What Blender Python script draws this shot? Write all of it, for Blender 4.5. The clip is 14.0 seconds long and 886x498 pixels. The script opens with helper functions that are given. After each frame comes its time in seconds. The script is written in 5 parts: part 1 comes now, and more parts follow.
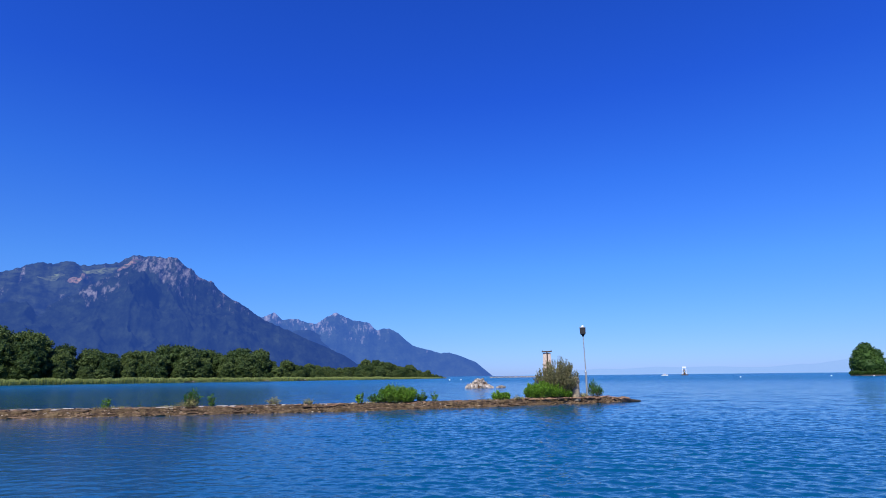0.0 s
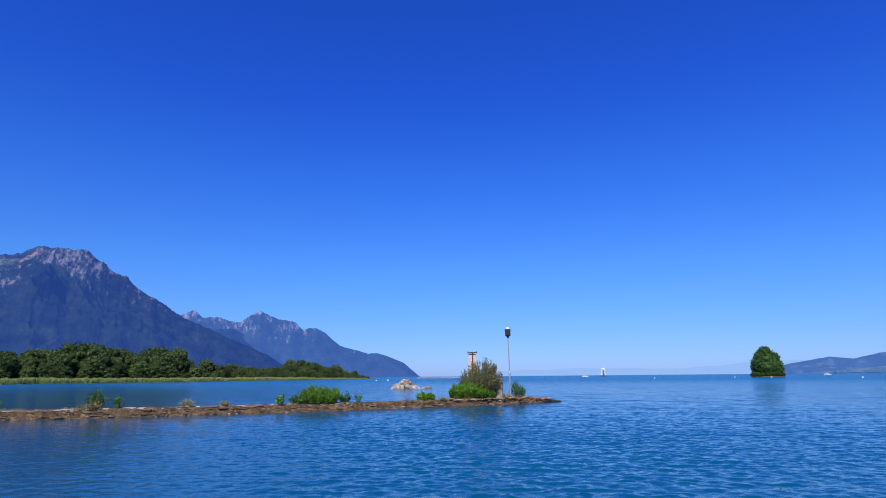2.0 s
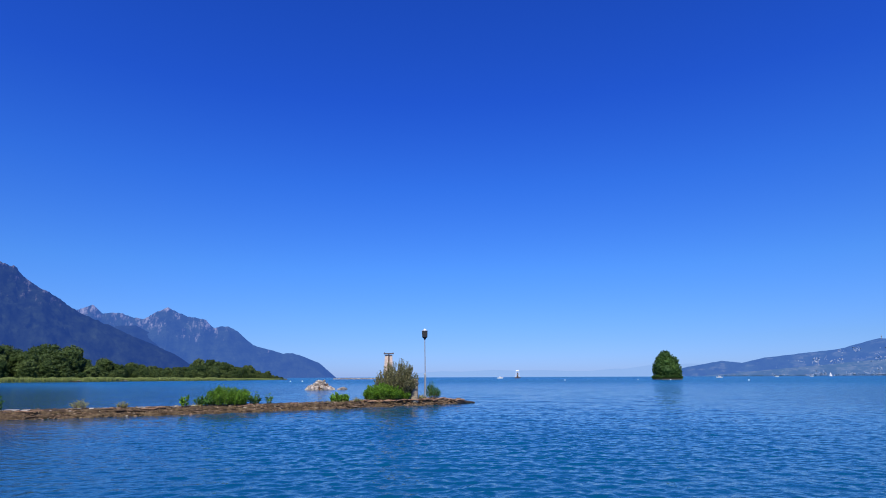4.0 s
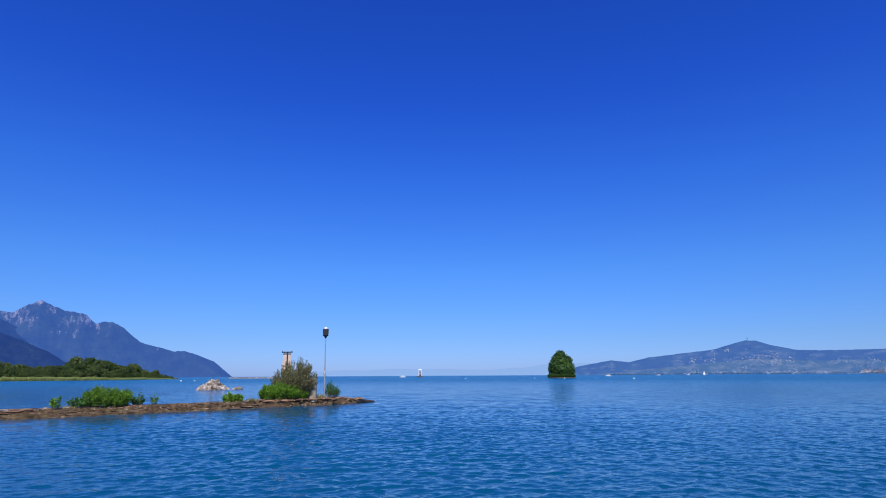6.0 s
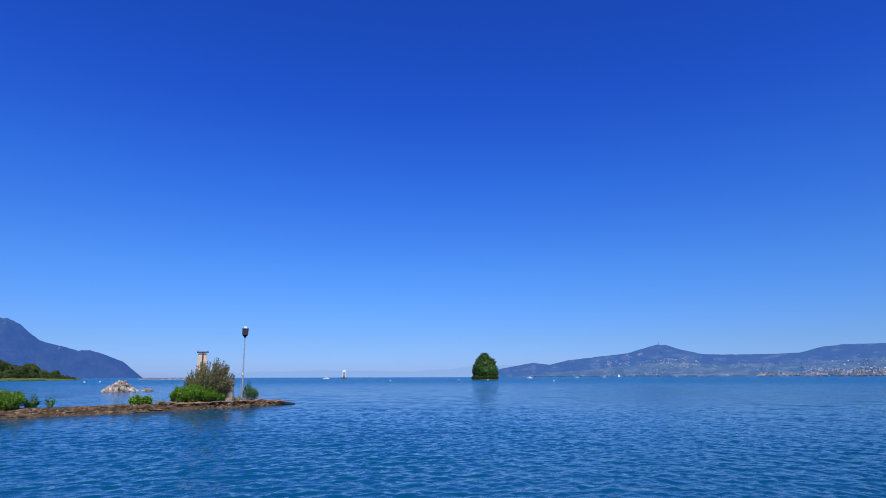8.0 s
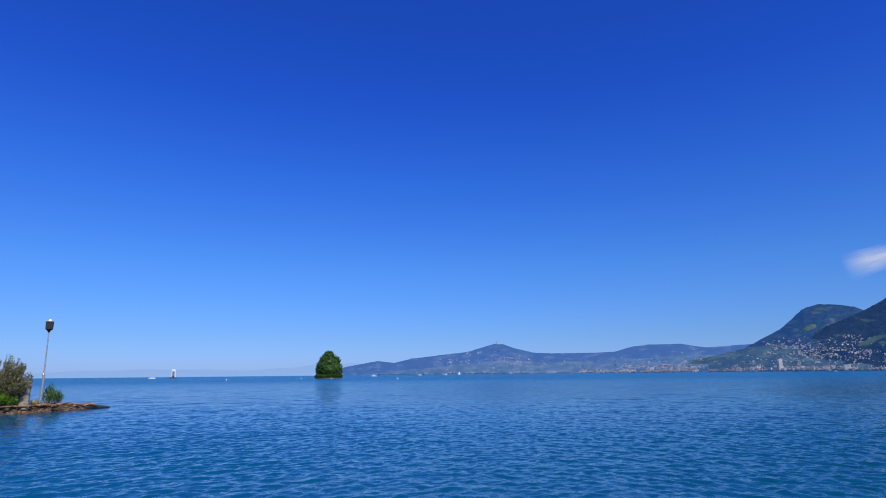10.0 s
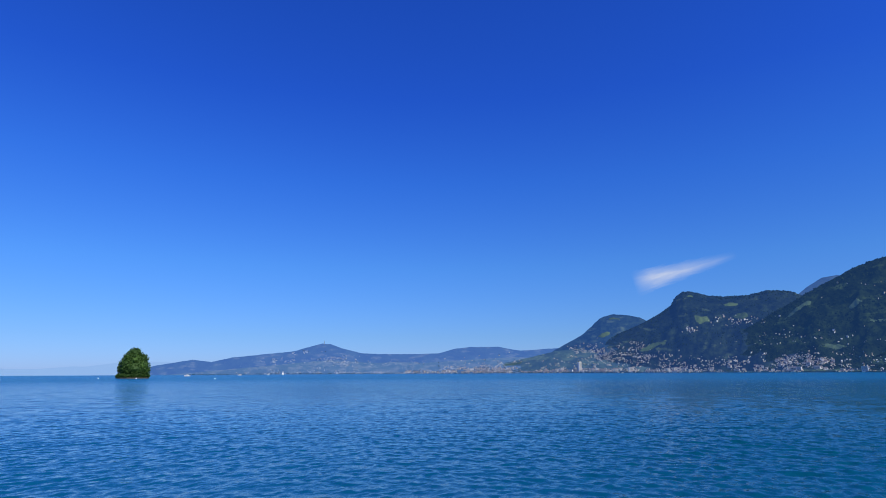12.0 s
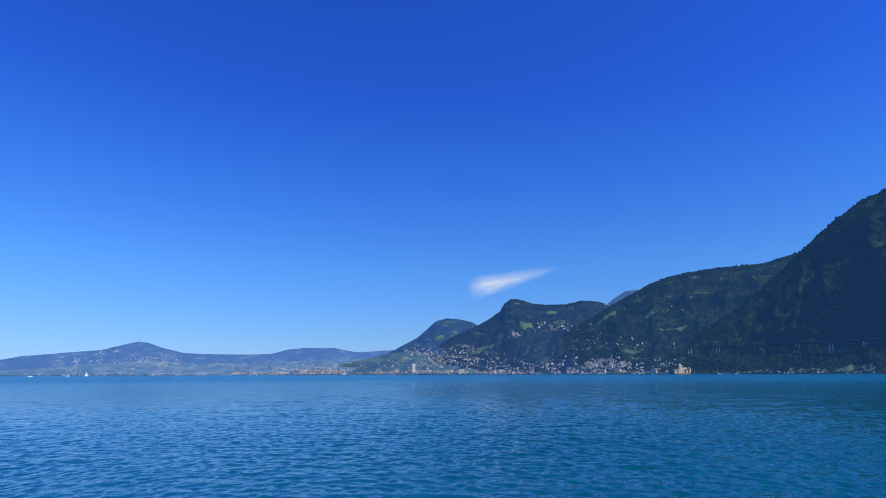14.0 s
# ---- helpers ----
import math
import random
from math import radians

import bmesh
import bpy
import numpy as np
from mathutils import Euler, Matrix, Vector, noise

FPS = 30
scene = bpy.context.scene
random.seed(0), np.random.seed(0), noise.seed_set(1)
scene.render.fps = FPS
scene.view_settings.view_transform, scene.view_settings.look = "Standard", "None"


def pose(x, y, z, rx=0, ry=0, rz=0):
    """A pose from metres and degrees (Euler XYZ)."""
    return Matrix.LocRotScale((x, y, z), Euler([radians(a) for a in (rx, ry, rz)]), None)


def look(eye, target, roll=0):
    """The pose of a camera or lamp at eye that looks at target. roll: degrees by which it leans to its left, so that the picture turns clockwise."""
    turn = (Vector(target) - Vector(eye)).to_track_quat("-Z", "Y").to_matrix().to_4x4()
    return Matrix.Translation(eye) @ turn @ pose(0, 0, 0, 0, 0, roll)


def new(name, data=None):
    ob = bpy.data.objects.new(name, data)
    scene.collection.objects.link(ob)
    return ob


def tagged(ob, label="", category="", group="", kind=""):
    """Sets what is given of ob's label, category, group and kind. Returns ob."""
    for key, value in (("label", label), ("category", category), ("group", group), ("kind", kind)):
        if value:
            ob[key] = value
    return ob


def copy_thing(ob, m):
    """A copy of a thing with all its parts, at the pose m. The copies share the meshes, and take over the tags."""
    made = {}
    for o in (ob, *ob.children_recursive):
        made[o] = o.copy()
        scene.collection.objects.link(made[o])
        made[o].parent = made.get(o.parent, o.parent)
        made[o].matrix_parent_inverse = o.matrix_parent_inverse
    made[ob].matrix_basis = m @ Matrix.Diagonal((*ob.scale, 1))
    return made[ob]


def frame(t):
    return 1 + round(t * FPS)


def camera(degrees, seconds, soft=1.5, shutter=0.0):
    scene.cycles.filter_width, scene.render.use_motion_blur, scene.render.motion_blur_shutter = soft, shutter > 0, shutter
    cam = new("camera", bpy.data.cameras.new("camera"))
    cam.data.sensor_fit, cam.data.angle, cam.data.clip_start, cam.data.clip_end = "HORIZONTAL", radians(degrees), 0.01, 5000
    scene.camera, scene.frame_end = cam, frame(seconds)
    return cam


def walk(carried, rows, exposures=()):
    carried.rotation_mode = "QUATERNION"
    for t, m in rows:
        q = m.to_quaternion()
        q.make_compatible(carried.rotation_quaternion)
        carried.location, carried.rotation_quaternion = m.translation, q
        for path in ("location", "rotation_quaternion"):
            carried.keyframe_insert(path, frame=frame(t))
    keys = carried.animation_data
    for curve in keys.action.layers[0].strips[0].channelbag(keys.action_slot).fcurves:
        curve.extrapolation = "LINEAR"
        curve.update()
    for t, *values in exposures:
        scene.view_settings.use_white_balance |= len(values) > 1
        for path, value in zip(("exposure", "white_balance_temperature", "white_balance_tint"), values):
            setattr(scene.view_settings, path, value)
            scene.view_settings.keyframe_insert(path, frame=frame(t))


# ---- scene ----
import itertools

# Camera: nearly still at the lakeside, turning to the right.
EYE_Z = 2.2
cam = camera(75.07, 14.0, soft=1.0)


def aim(x, y, bearing, tilt, lean):
    """Camera pose; bearing clockwise from +y, tilt upwards, lean to the right, in degrees."""
    b, p = radians(bearing), radians(tilt)
    eye = Vector((x, y, EYE_Z))
    return look(eye, eye + Vector((math.sin(b) * math.cos(p), math.cos(b) * math.cos(p), math.sin(p))), -lean)


# seconds, x, y, bearing, tilt, lean
PATH = [
    (0.0, 0.00, 0.00, -3.81, 12.45, 0.61),
    (0.5, 0.06, 0.07, -1.67, 12.51, 0.71),
    (1.0, 0.11, 0.14, 0.27, 12.50, 0.68),
    (1.5, 0.14, 0.19, 1.38, 12.49, 0.62),
    (2.0, 0.15, 0.22, 3.21, 12.45, 0.50),
    (2.5, 0.15, 0.23, 4.63, 12.46, 0.41),
    (3.0, 0.17, 0.21, 6.19, 12.41, 0.41),
    (3.5, 0.22, 0.18, 8.51, 12.47, 0.31),
    (6.0, 0.42, 0.00, 20.59, 12.37, 0.31),
    (6.5, 0.44, 0.01, 22.11, 12.38, 0.40),
    (7.0, 0.48, 0.07, 24.21, 12.45, 0.26),
    (9.5, 0.77, 0.59, 37.32, 12.33, 0.42),
    (10.0, 0.90, 0.72, 42.95, 12.25, 0.54),
    (10.5, 0.99, 0.89, 47.96, 12.27, 0.62),
    (11.0, 1.06, 1.08, 52.50, 12.27, 0.49),
    (11.5, 1.13, 1.28, 57.61, 12.18, 0.40),
    (12.0, 1.19, 1.49, 59.67, 12.17, 0.29),
    (12.5, 1.25, 1.70, 61.81, 12.23, 0.29),
    (13.0, 1.32, 1.91, 65.13, 12.16, -0.03),
    (13.5, 1.39, 2.11, 71.12, 12.25, 0.03),
    (14.0, 1.45, 2.32, 75.62, 12.26, 0.20),
]
walk(cam, [(row[0], aim(*row[1:])) for row in PATH],
     exposures=[(0.0, 0.27, 6500, 10), (3.0, 0.16, 6500, 10), (6.5, 0.06, 6500, 10), (9.5, 0.02, 6500, 10), (12.0, 0.12, 6650, 6), (14.0, 0.34, 6950, 2)])

# ---- light ----
SUN_BEARING, SUN_HEIGHT = 195, 46
world = bpy.data.worlds.new("sky")
scene.world = world
world.use_nodes = True
wn = world.node_tree
sky = wn.nodes.new("ShaderNodeTexSky")
sky.sky_type = "NISHITA"
sky.sun_disc = False
sky.sun_elevation, sky.sun_rotation = radians(SUN_HEIGHT), radians(SUN_BEARING)
sky.air_density, sky.dust_density, sky.ozone_density = 1.0, 0.3, 2.0
# The sky's own blue deepens with height.
coord = wn.nodes.new("ShaderNodeTexCoord")
split = wn.nodes.new("ShaderNodeSeparateXYZ")
wn.links.new(coord.outputs["Generated"], split.inputs[0])
tint = wn.nodes.new("ShaderNodeValToRGB")
SKY_TINT = [(0.0, (0.235, 0.365, 0.88)), (0.061, (0.205, 0.355, 0.74)), (0.177, (0.166, 0.384, 0.83)),
            (0.319, (0.109, 0.338, 0.96)), (0.449, (0.075, 0.272, 1.01)), (1.0, (0.06, 0.24, 1.0))]
while len(tint.color_ramp.elements) < len(SKY_TINT):
    tint.color_ramp.elements.new(0.5)
for stop, (place, colour) in zip(tint.color_ramp.elements, SKY_TINT):
    stop.position, stop.color = place, (*colour, 1)
wn.links.new(split.outputs[2], tint.inputs[0])
deep = wn.nodes.new("ShaderNodeMix")
deep.data_type, deep.blend_type = "RGBA", "MULTIPLY"
deep.inputs[0].default_value = 1.0
wn.links.new(sky.outputs[0], deep.inputs[6])
wn.links.new(tint.outputs[0], deep.inputs[7])
wn.links.new(deep.outputs[2], wn.nodes["Background"].inputs[0])
wn.nodes["Background"].inputs[1].default_value = 0.16

sun_data = bpy.data.lights.new("sun", "SUN")
sun_data.energy, sun_data.angle, sun_data.color = 5.0, radians(0.53), (1.0, 0.93, 0.80)
sun_lamp = new("sun", sun_data)
_b, _h = radians(SUN_BEARING), radians(SUN_HEIGHT)
sun_lamp.matrix_world = look((0, 0, 500), Vector((0, 0, 500)) - Vector(
    (math.sin(_b) * math.cos(_h), math.cos(_b) * math.cos(_h), math.sin(_h))))
tagged(sun_lamp, "warm morning sun behind the camera", "sun", kind="structure")
scene.view_settings.exposure = 0.0


# ---- numeric helpers ----
def lattice(ix, iy, seed):
    n = (ix.astype(np.int64) * 374761393 + iy.astype(np.int64) * 668265263 + seed * 974711) & 0xFFFFFFFF
    n = ((n ^ (n >> 13)) * 1274126177) & 0xFFFFFFFF
    n = ((n ^ (n >> 16)) * 1103515245) & 0xFFFFFFFF
    return ((n ^ (n >> 15)) & 0xFFFFFF) / 0xFFFFFF


def vnoise(x, y, seed=0):
    """Smooth value noise, 0 to 1."""
    x, y = np.asarray(x, float), np.asarray(y, float)
    ix, iy = np.floor(x), np.floor(y)
    fx, fy = x - ix, y - iy
    fx, fy = fx * fx * (3 - 2 * fx), fy * fy * (3 - 2 * fy)
    a, b = lattice(ix, iy, seed), lattice(ix + 1, iy, seed)
    c, d = lattice(ix, iy + 1, seed), lattice(ix + 1, iy + 1, seed)
    return a + (b - a) * fx + (c - a) * fy + (a - b - c + d) * fx * fy


def fbm(x, y, octaves=5, seed=0):
    total, amp, norm = 0.0, 1.0, 0.0
    for k in range(octaves):
        total, norm = total + amp * vnoise(x * 2 ** k, y * 2 ** k, seed + k), norm + amp
        amp *= 0.5
    return total / norm


def ridged(x, y, octaves=5, seed=0):
    total, amp, norm = 0.0, 1.0, 0.0
    for k in range(octaves):
        n = 1 - np.abs(2 * vnoise(x * 2 ** k, y * 2 ** k, seed + k) - 1)
        total, norm = total + amp * n * n, norm + amp
        amp *= 0.5
    return total / norm


def polar(bearing, r):
    return np.sin(np.radians(bearing)) * r, np.cos(np.radians(bearing)) * r


def mesh(name, verts, faces, smooth=False):
    me = bpy.data.meshes.new(name)
    me.from_pydata([tuple(v) for v in verts], [], [tuple(f) for f in faces])
    if smooth:
        me.polygons.foreach_set("use_smooth", [True] * len(me.polygons))
    me.update()
    return me


def grid_mesh(name, px, py, pz, smooth=True):
    """A sheet over arrays of the same 2-D shape."""
    n, m = px.shape
    verts = np.stack([px, py, pz], -1).reshape(-1, 3).astype(np.float32)
    idx = np.arange(n * m).reshape(n, m)
    quads = np.stack([idx[:-1, :-1], idx[1:, :-1], idx[1:, 1:], idx[:-1, 1:]], -1).reshape(-1, 4).astype(np.int32)
    me = bpy.data.meshes.new(name)
    me.vertices.add(len(verts))
    me.vertices.foreach_set("co", verts.ravel())
    me.loops.add(quads.size)
    me.loops.foreach_set("vertex_index", quads.ravel())
    me.polygons.add(len(quads))
    me.polygons.foreach_set("loop_start", np.arange(0, quads.size, 4, dtype=np.int32))
    me.polygons.foreach_set("loop_total", np.full(len(quads), 4, dtype=np.int32))
    me.polygons.foreach_set("use_smooth", np.full(len(quads), smooth))
    me.update(calc_edges=True)
    me.validate()
    return me


def bm_mesh(name, bm, smooth=False):
    me = bpy.data.meshes.new(name)
    for f in bm.faces:
        f.smooth = smooth
    bm.to_mesh(me)
    bm.free()
    return me


def part(name, data, material, parent=None, label="", m=None):
    """Links a bmesh or a mesh as one object, under a thing or a part."""
    me = bm_mesh(name, data) if isinstance(data, bmesh.types.BMesh) else data
    if not me.materials:
        me.materials.append(material)
    ob = new(name, me)
    if parent is not None:
        ob.parent = parent
    if m is not None:
        ob.matrix_basis = m
    if label:
        ob["label"] = label
    return ob


def thing(name, m, label, category, group="", kind=""):
    ob = new(name)
    ob.empty_display_size = 0.2
    ob.matrix_basis = m
    return tagged(ob, label, category, group, kind)


def box(bm, x0, x1, y0, y1, z0, z1, taper=0.0, bevel=0.0):
    r = bmesh.ops.create_cube(bm, size=1)
    for v in r["verts"]:
        top = v.co.z > 0
        k = 1 - taper if top else 1
        v.co = Vector(((x0 + x1) / 2 + v.co.x * (x1 - x0) * k, (y0 + y1) / 2 + v.co.y * (y1 - y0) * k,
                       z1 if top else z0))
    if bevel:
        edges = list({e for v in r["verts"] for e in v.link_edges})
        bmesh.ops.bevel(bm, geom=edges, offset=bevel, segments=2, affect="EDGES")
    return bm


def tube(bm, points, radii, sides=8):
    """A tapered round bar along points."""
    rings = []
    for i, p in enumerate(points):
        p = Vector(p)
        d = (Vector(points[min(i + 1, len(points) - 1)]) - Vector(points[max(i - 1, 0)])).normalized()
        u = d.orthogonal().normalized()
        w = d.cross(u)
        rings.append([bm.verts.new(p + (u * math.cos(a) + w * math.sin(a)) * radii[i])
                      for a in (2 * math.pi * k / sides for k in range(sides))])
    for a, b in zip(rings, rings[1:]):
        for k in range(sides):
            bm.faces.new((a[k], a[(k + 1) % sides], b[(k + 1) % sides], b[k]))
    bm.faces.new(rings[0][::-1])
    bm.faces.new(rings[-1])
    return bm


# ---- materials ----
def nodes_of(name):
    mat = bpy.data.materials.new(name)
    mat.use_nodes = True
    nt = mat.node_tree
    return mat, nt, nt.nodes["Principled BSDF"]


def node(nt, kind, **inputs):
    n = nt.nodes.new(kind)
    for k, v in inputs.items():
        n.inputs[k.replace("_", " ")].default_value = v
    return n


def ramp(nt, fac, stops):
    n = nt.nodes.new("ShaderNodeValToRGB")
    e = n.color_ramp.elements
    while len(e) < len(stops):
        e.new(0.5)
    for el, (p, c) in zip(e, stops):
        el.position, el.color = p, (*c, 1)
    nt.links.new(fac, n.inputs[0])
    return n.outputs[0]


def mixed(nt, fac, a, b, mode="MIX"):
    n = nt.nodes.new("ShaderNodeMix")
    n.data_type, n.blend_type = "RGBA", mode
    for sock, v in ((n.inputs[0], fac), (n.inputs[6], a), (n.inputs[7], b)):
        if isinstance(v, bpy.types.NodeSocket):
            nt.links.new(v, sock)
        else:
            sock.default_value = v if isinstance(v, float) else (*v, 1)
    return n.outputs[2]


def math_node(nt, op, a, b=0.0, clamp=False):
    n = nt.nodes.new("ShaderNodeMath")
    n.operation, n.use_clamp = op, clamp
    for sock, v in ((n.inputs[0], a), (n.inputs[1], b)):
        if isinstance(v, bpy.types.NodeSocket):
            nt.links.new(v, sock)
        else:
            sock.default_value = v
    return n.outputs[0]


def noise_of(nt, scale, detail=4.0, rough=0.55, vector=None, stretch=None):
    n = node(nt, "ShaderNodeTexNoise", Scale=scale, Detail=detail, Roughness=rough)
    if vector is None:
        vector = nt.nodes.new("ShaderNodeNewGeometry").outputs["Position"]
    if stretch:
        mp = nt.nodes.new("ShaderNodeMapping")
        mp.inputs["Scale"].default_value = stretch
        nt.links.new(vector, mp.inputs[0])
        vector = mp.outputs[0]
    nt.links.new(vector, n.inputs["Vector"])
    return n.outputs[0]


def bump_of(nt, bsdf, height, strength, distance):
    b = node(nt, "ShaderNodeBump", Strength=strength, Distance=distance)
    nt.links.new(height, b.inputs["Height"])
    nt.links.new(b.outputs[0], bsdf.inputs["Normal"])


def surface(name, stops, scale, rough=0.85, bump=0.0, distance=0.02, fine=None, spread=0.0, metal=0.0, local=False):
    """Colours from coarse noise with fine grain over it; spread varies whole objects in brightness."""
    mat, nt, bsdf = nodes_of(name)
    vec = nt.nodes.new("ShaderNodeTexCoord").outputs["Object"] if local else None
    big = noise_of(nt, scale, 5.0, 0.6, vec)
    small = noise_of(nt, fine or scale * 9, 3.0, 0.6, vec)
    col = ramp(nt, big, stops)
    grain = ramp(nt, small, [(0.25, (0.62, 0.62, 0.62)), (0.75, (1.25, 1.25, 1.25))])
    col = mixed(nt, 1.0, col, grain, "MULTIPLY")
    if spread:
        info = nt.nodes.new("ShaderNodeObjectInfo").outputs["Random"]
        col = mixed(nt, 1.0, col, ramp(nt, info, [(0.0, (1 - spread,) * 3), (1.0, (1 + spread,) * 3)]), "MULTIPLY")
    nt.links.new(col, bsdf.inputs["Base Color"])
    bsdf.inputs["Roughness"].default_value = rough
    bsdf.inputs["Metallic"].default_value = metal
    bsdf.inputs["Specular IOR Level"].default_value = 0.3
    if bump:
        bump_of(nt, bsdf, small, bump, distance)
    return mat


def leaf_material(name, dark, light, through_col, spread=0.15):
    """Leaves: colour varies leaf by leaf, a little light passes through."""
    mat, nt, bsdf = nodes_of(name)
    isl = nt.nodes.new("ShaderNodeNewGeometry").outputs["Random Per Island"]
    info = nt.nodes.new("ShaderNodeObjectInfo").outputs["Random"]
    col = ramp(nt, isl, [(0.0, dark), (1.0, light)])
    col = mixed(nt, 1.0, col, ramp(nt, info, [(0.0, (1 - spread, 1 - spread * 0.6, 1 - spread)),
                                              (1.0, (1 + spread, 1 + spread, 1 + spread * 0.4))]), "MULTIPLY")
    nt.links.new(col, bsdf.inputs["Base Color"])
    bsdf.inputs["Roughness"].default_value = 0.6
    bsdf.inputs["Specular IOR Level"].default_value = 0.25
    tr = node(nt, "ShaderNodeBsdfTranslucent", Color=(*through_col, 1))
    mix = node(nt, "ShaderNodeMixShader", Fac=0.25)
    nt.links.new(bsdf.outputs[0], mix.inputs[1])
    nt.links.new(tr.outputs[0], mix.inputs[2])
    nt.links.new(mix.outputs[0], nt.nodes["Material Output"].inputs[0])
    return mat


def distance_material(name, haze_glow, amount, forest, meadow=None, meadow_at=0.62, rock=None, rock_at=0.6, rock_rise=0.00022,
                      meadow_scale=0.004, crown=0.09, meadow_top=900.0, clumps=1.0, radius=4000.0, fields=0.0, grain=1.0, relief=5.0):
    """Far backdrop slopes: woods with clearings or bare rock; an even glow mixed into the surface imitates haze.
    The pattern is laid out by bearing and height, to look right from the camera."""
    mat, nt, bsdf = nodes_of(name)
    geo = nt.nodes.new("ShaderNodeNewGeometry").outputs["Position"]
    xyz = nt.nodes.new("ShaderNodeSeparateXYZ")
    nt.links.new(geo, xyz.inputs[0])
    along = nt.nodes.new("ShaderNodeCombineXYZ")
    nt.links.new(math_node(nt, "MULTIPLY", math_node(nt, "ARCTAN2", xyz.outputs[0], xyz.outputs[1]), radius), along.inputs[0])
    nt.links.new(math_node(nt, "MULTIPLY", xyz.outputs[2], 1.15), along.inputs[1])
    vec = along.outputs[0]
    crowns = noise_of(nt, crown, 4.0, 0.65, vec)
    patch = noise_of(nt, 0.010, 5.0, 0.6, vec)
    col = ramp(nt, crowns, [(0.3, tuple(c * (1 - 0.45 * grain) for c in forest)), (0.7, tuple(c * (1 + 0.45 * grain) for c in forest))])
    # bluish dark and warm light patches paint in shaded and sunlit tree clumps
    col = mixed(nt, 1.0, col, ramp(nt, patch, [(0.3, (0.40, 0.44, 0.55)), (0.7, (1.85, 1.7, 1.3))]), "MULTIPLY")
    clump = noise_of(nt, crown * 0.3, 3.0, 0.6, vec)
    col = mixed(nt, clumps, col, ramp(nt, clump, [(0.36, (0.42, 0.45, 0.55)), (0.64, (1.65, 1.55, 1.25))]), "MULTIPLY")
    if meadow:
        field = noise_of(nt, meadow_scale, 4.0, 0.55, vec, (1.0, 1.9, 1.0))
        mask = math_node(nt, "MULTIPLY", math_node(nt, "SUBTRACT", field, meadow_at), 12.0, True)
        low = math_node(nt, "MULTIPLY", math_node(nt, "SUBTRACT", meadow_top, xyz.outputs[2]), 0.02, True)
        mask = math_node(nt, "MULTIPLY", mask, low)
        grass = mixed(nt, patch, tuple(c * 0.7 for c in meadow), tuple(c * 1.2 for c in meadow))
        if fields:
            # parcels of grass, crops and vines, flattened to fit the camera's view
            cells = node(nt, "ShaderNodeTexVoronoi", Scale=fields)
            mp = nt.nodes.new("ShaderNodeMapping")
            mp.inputs["Scale"].default_value = (1.0, 3.4, 1.0)
            nt.links.new(vec, mp.inputs[0])
            nt.links.new(mp.outputs[0], cells.inputs["Vector"])
            grass = mixed(nt, 1.0, grass, ramp(nt, cells.outputs["Color"], [(0.15, (0.45, 0.55, 0.5)), (0.45, (1.0, 1.0, 1.0)), (0.7, (1.7, 1.45, 1.5)), (0.9, (0.7, 0.85, 0.6))]), "MULTIPLY")
        col = mixed(nt, mask, col, grass)
    if rock:
        streak = noise_of(nt, 0.036, 9.0, 0.74, vec, (1.0, 0.30, 1.0))
        face = noise_of(nt, 0.0042, 2.0, 0.5, vec, (1.0, 0.7, 1.0))
        up = math_node(nt, "ADD", math_node(nt, "MULTIPLY", xyz.outputs[2], rock_rise), math_node(nt, "MULTIPLY", math_node(nt, "SUBTRACT", face, 0.5), 0.4))
        mask = math_node(nt, "MULTIPLY", math_node(nt, "SUBTRACT", math_node(nt, "ADD", streak, up), rock_at), 7.0, True)
        stone = ramp(nt, noise_of(nt, 0.03, 5.0, 0.7, vec), [(0.3, tuple(c * 0.6 for c in rock)), (0.7, rock)])
        col = mixed(nt, mask, col, stone)
    nt.links.new(col, bsdf.inputs["Base Color"])
    bsdf.inputs["Roughness"].default_value = 1.0
    bsdf.inputs["Specular IOR Level"].default_value = 0.0
    bump_of(nt, bsdf, crowns, 1.0, relief)
    # haze is put in here as blue emission, even over the whole slope
    glow = node(nt, "ShaderNodeEmission", Color=(*haze_glow, 1), Strength=1.0)
    haze_mix = node(nt, "ShaderNodeMixShader", Fac=amount)
    nt.links.new(bsdf.outputs[0], haze_mix.inputs[1])
    nt.links.new(glow.outputs[0], haze_mix.inputs[2])
    nt.links.new(haze_mix.outputs[0], nt.nodes["Material Output"].inputs[0])
    return mat


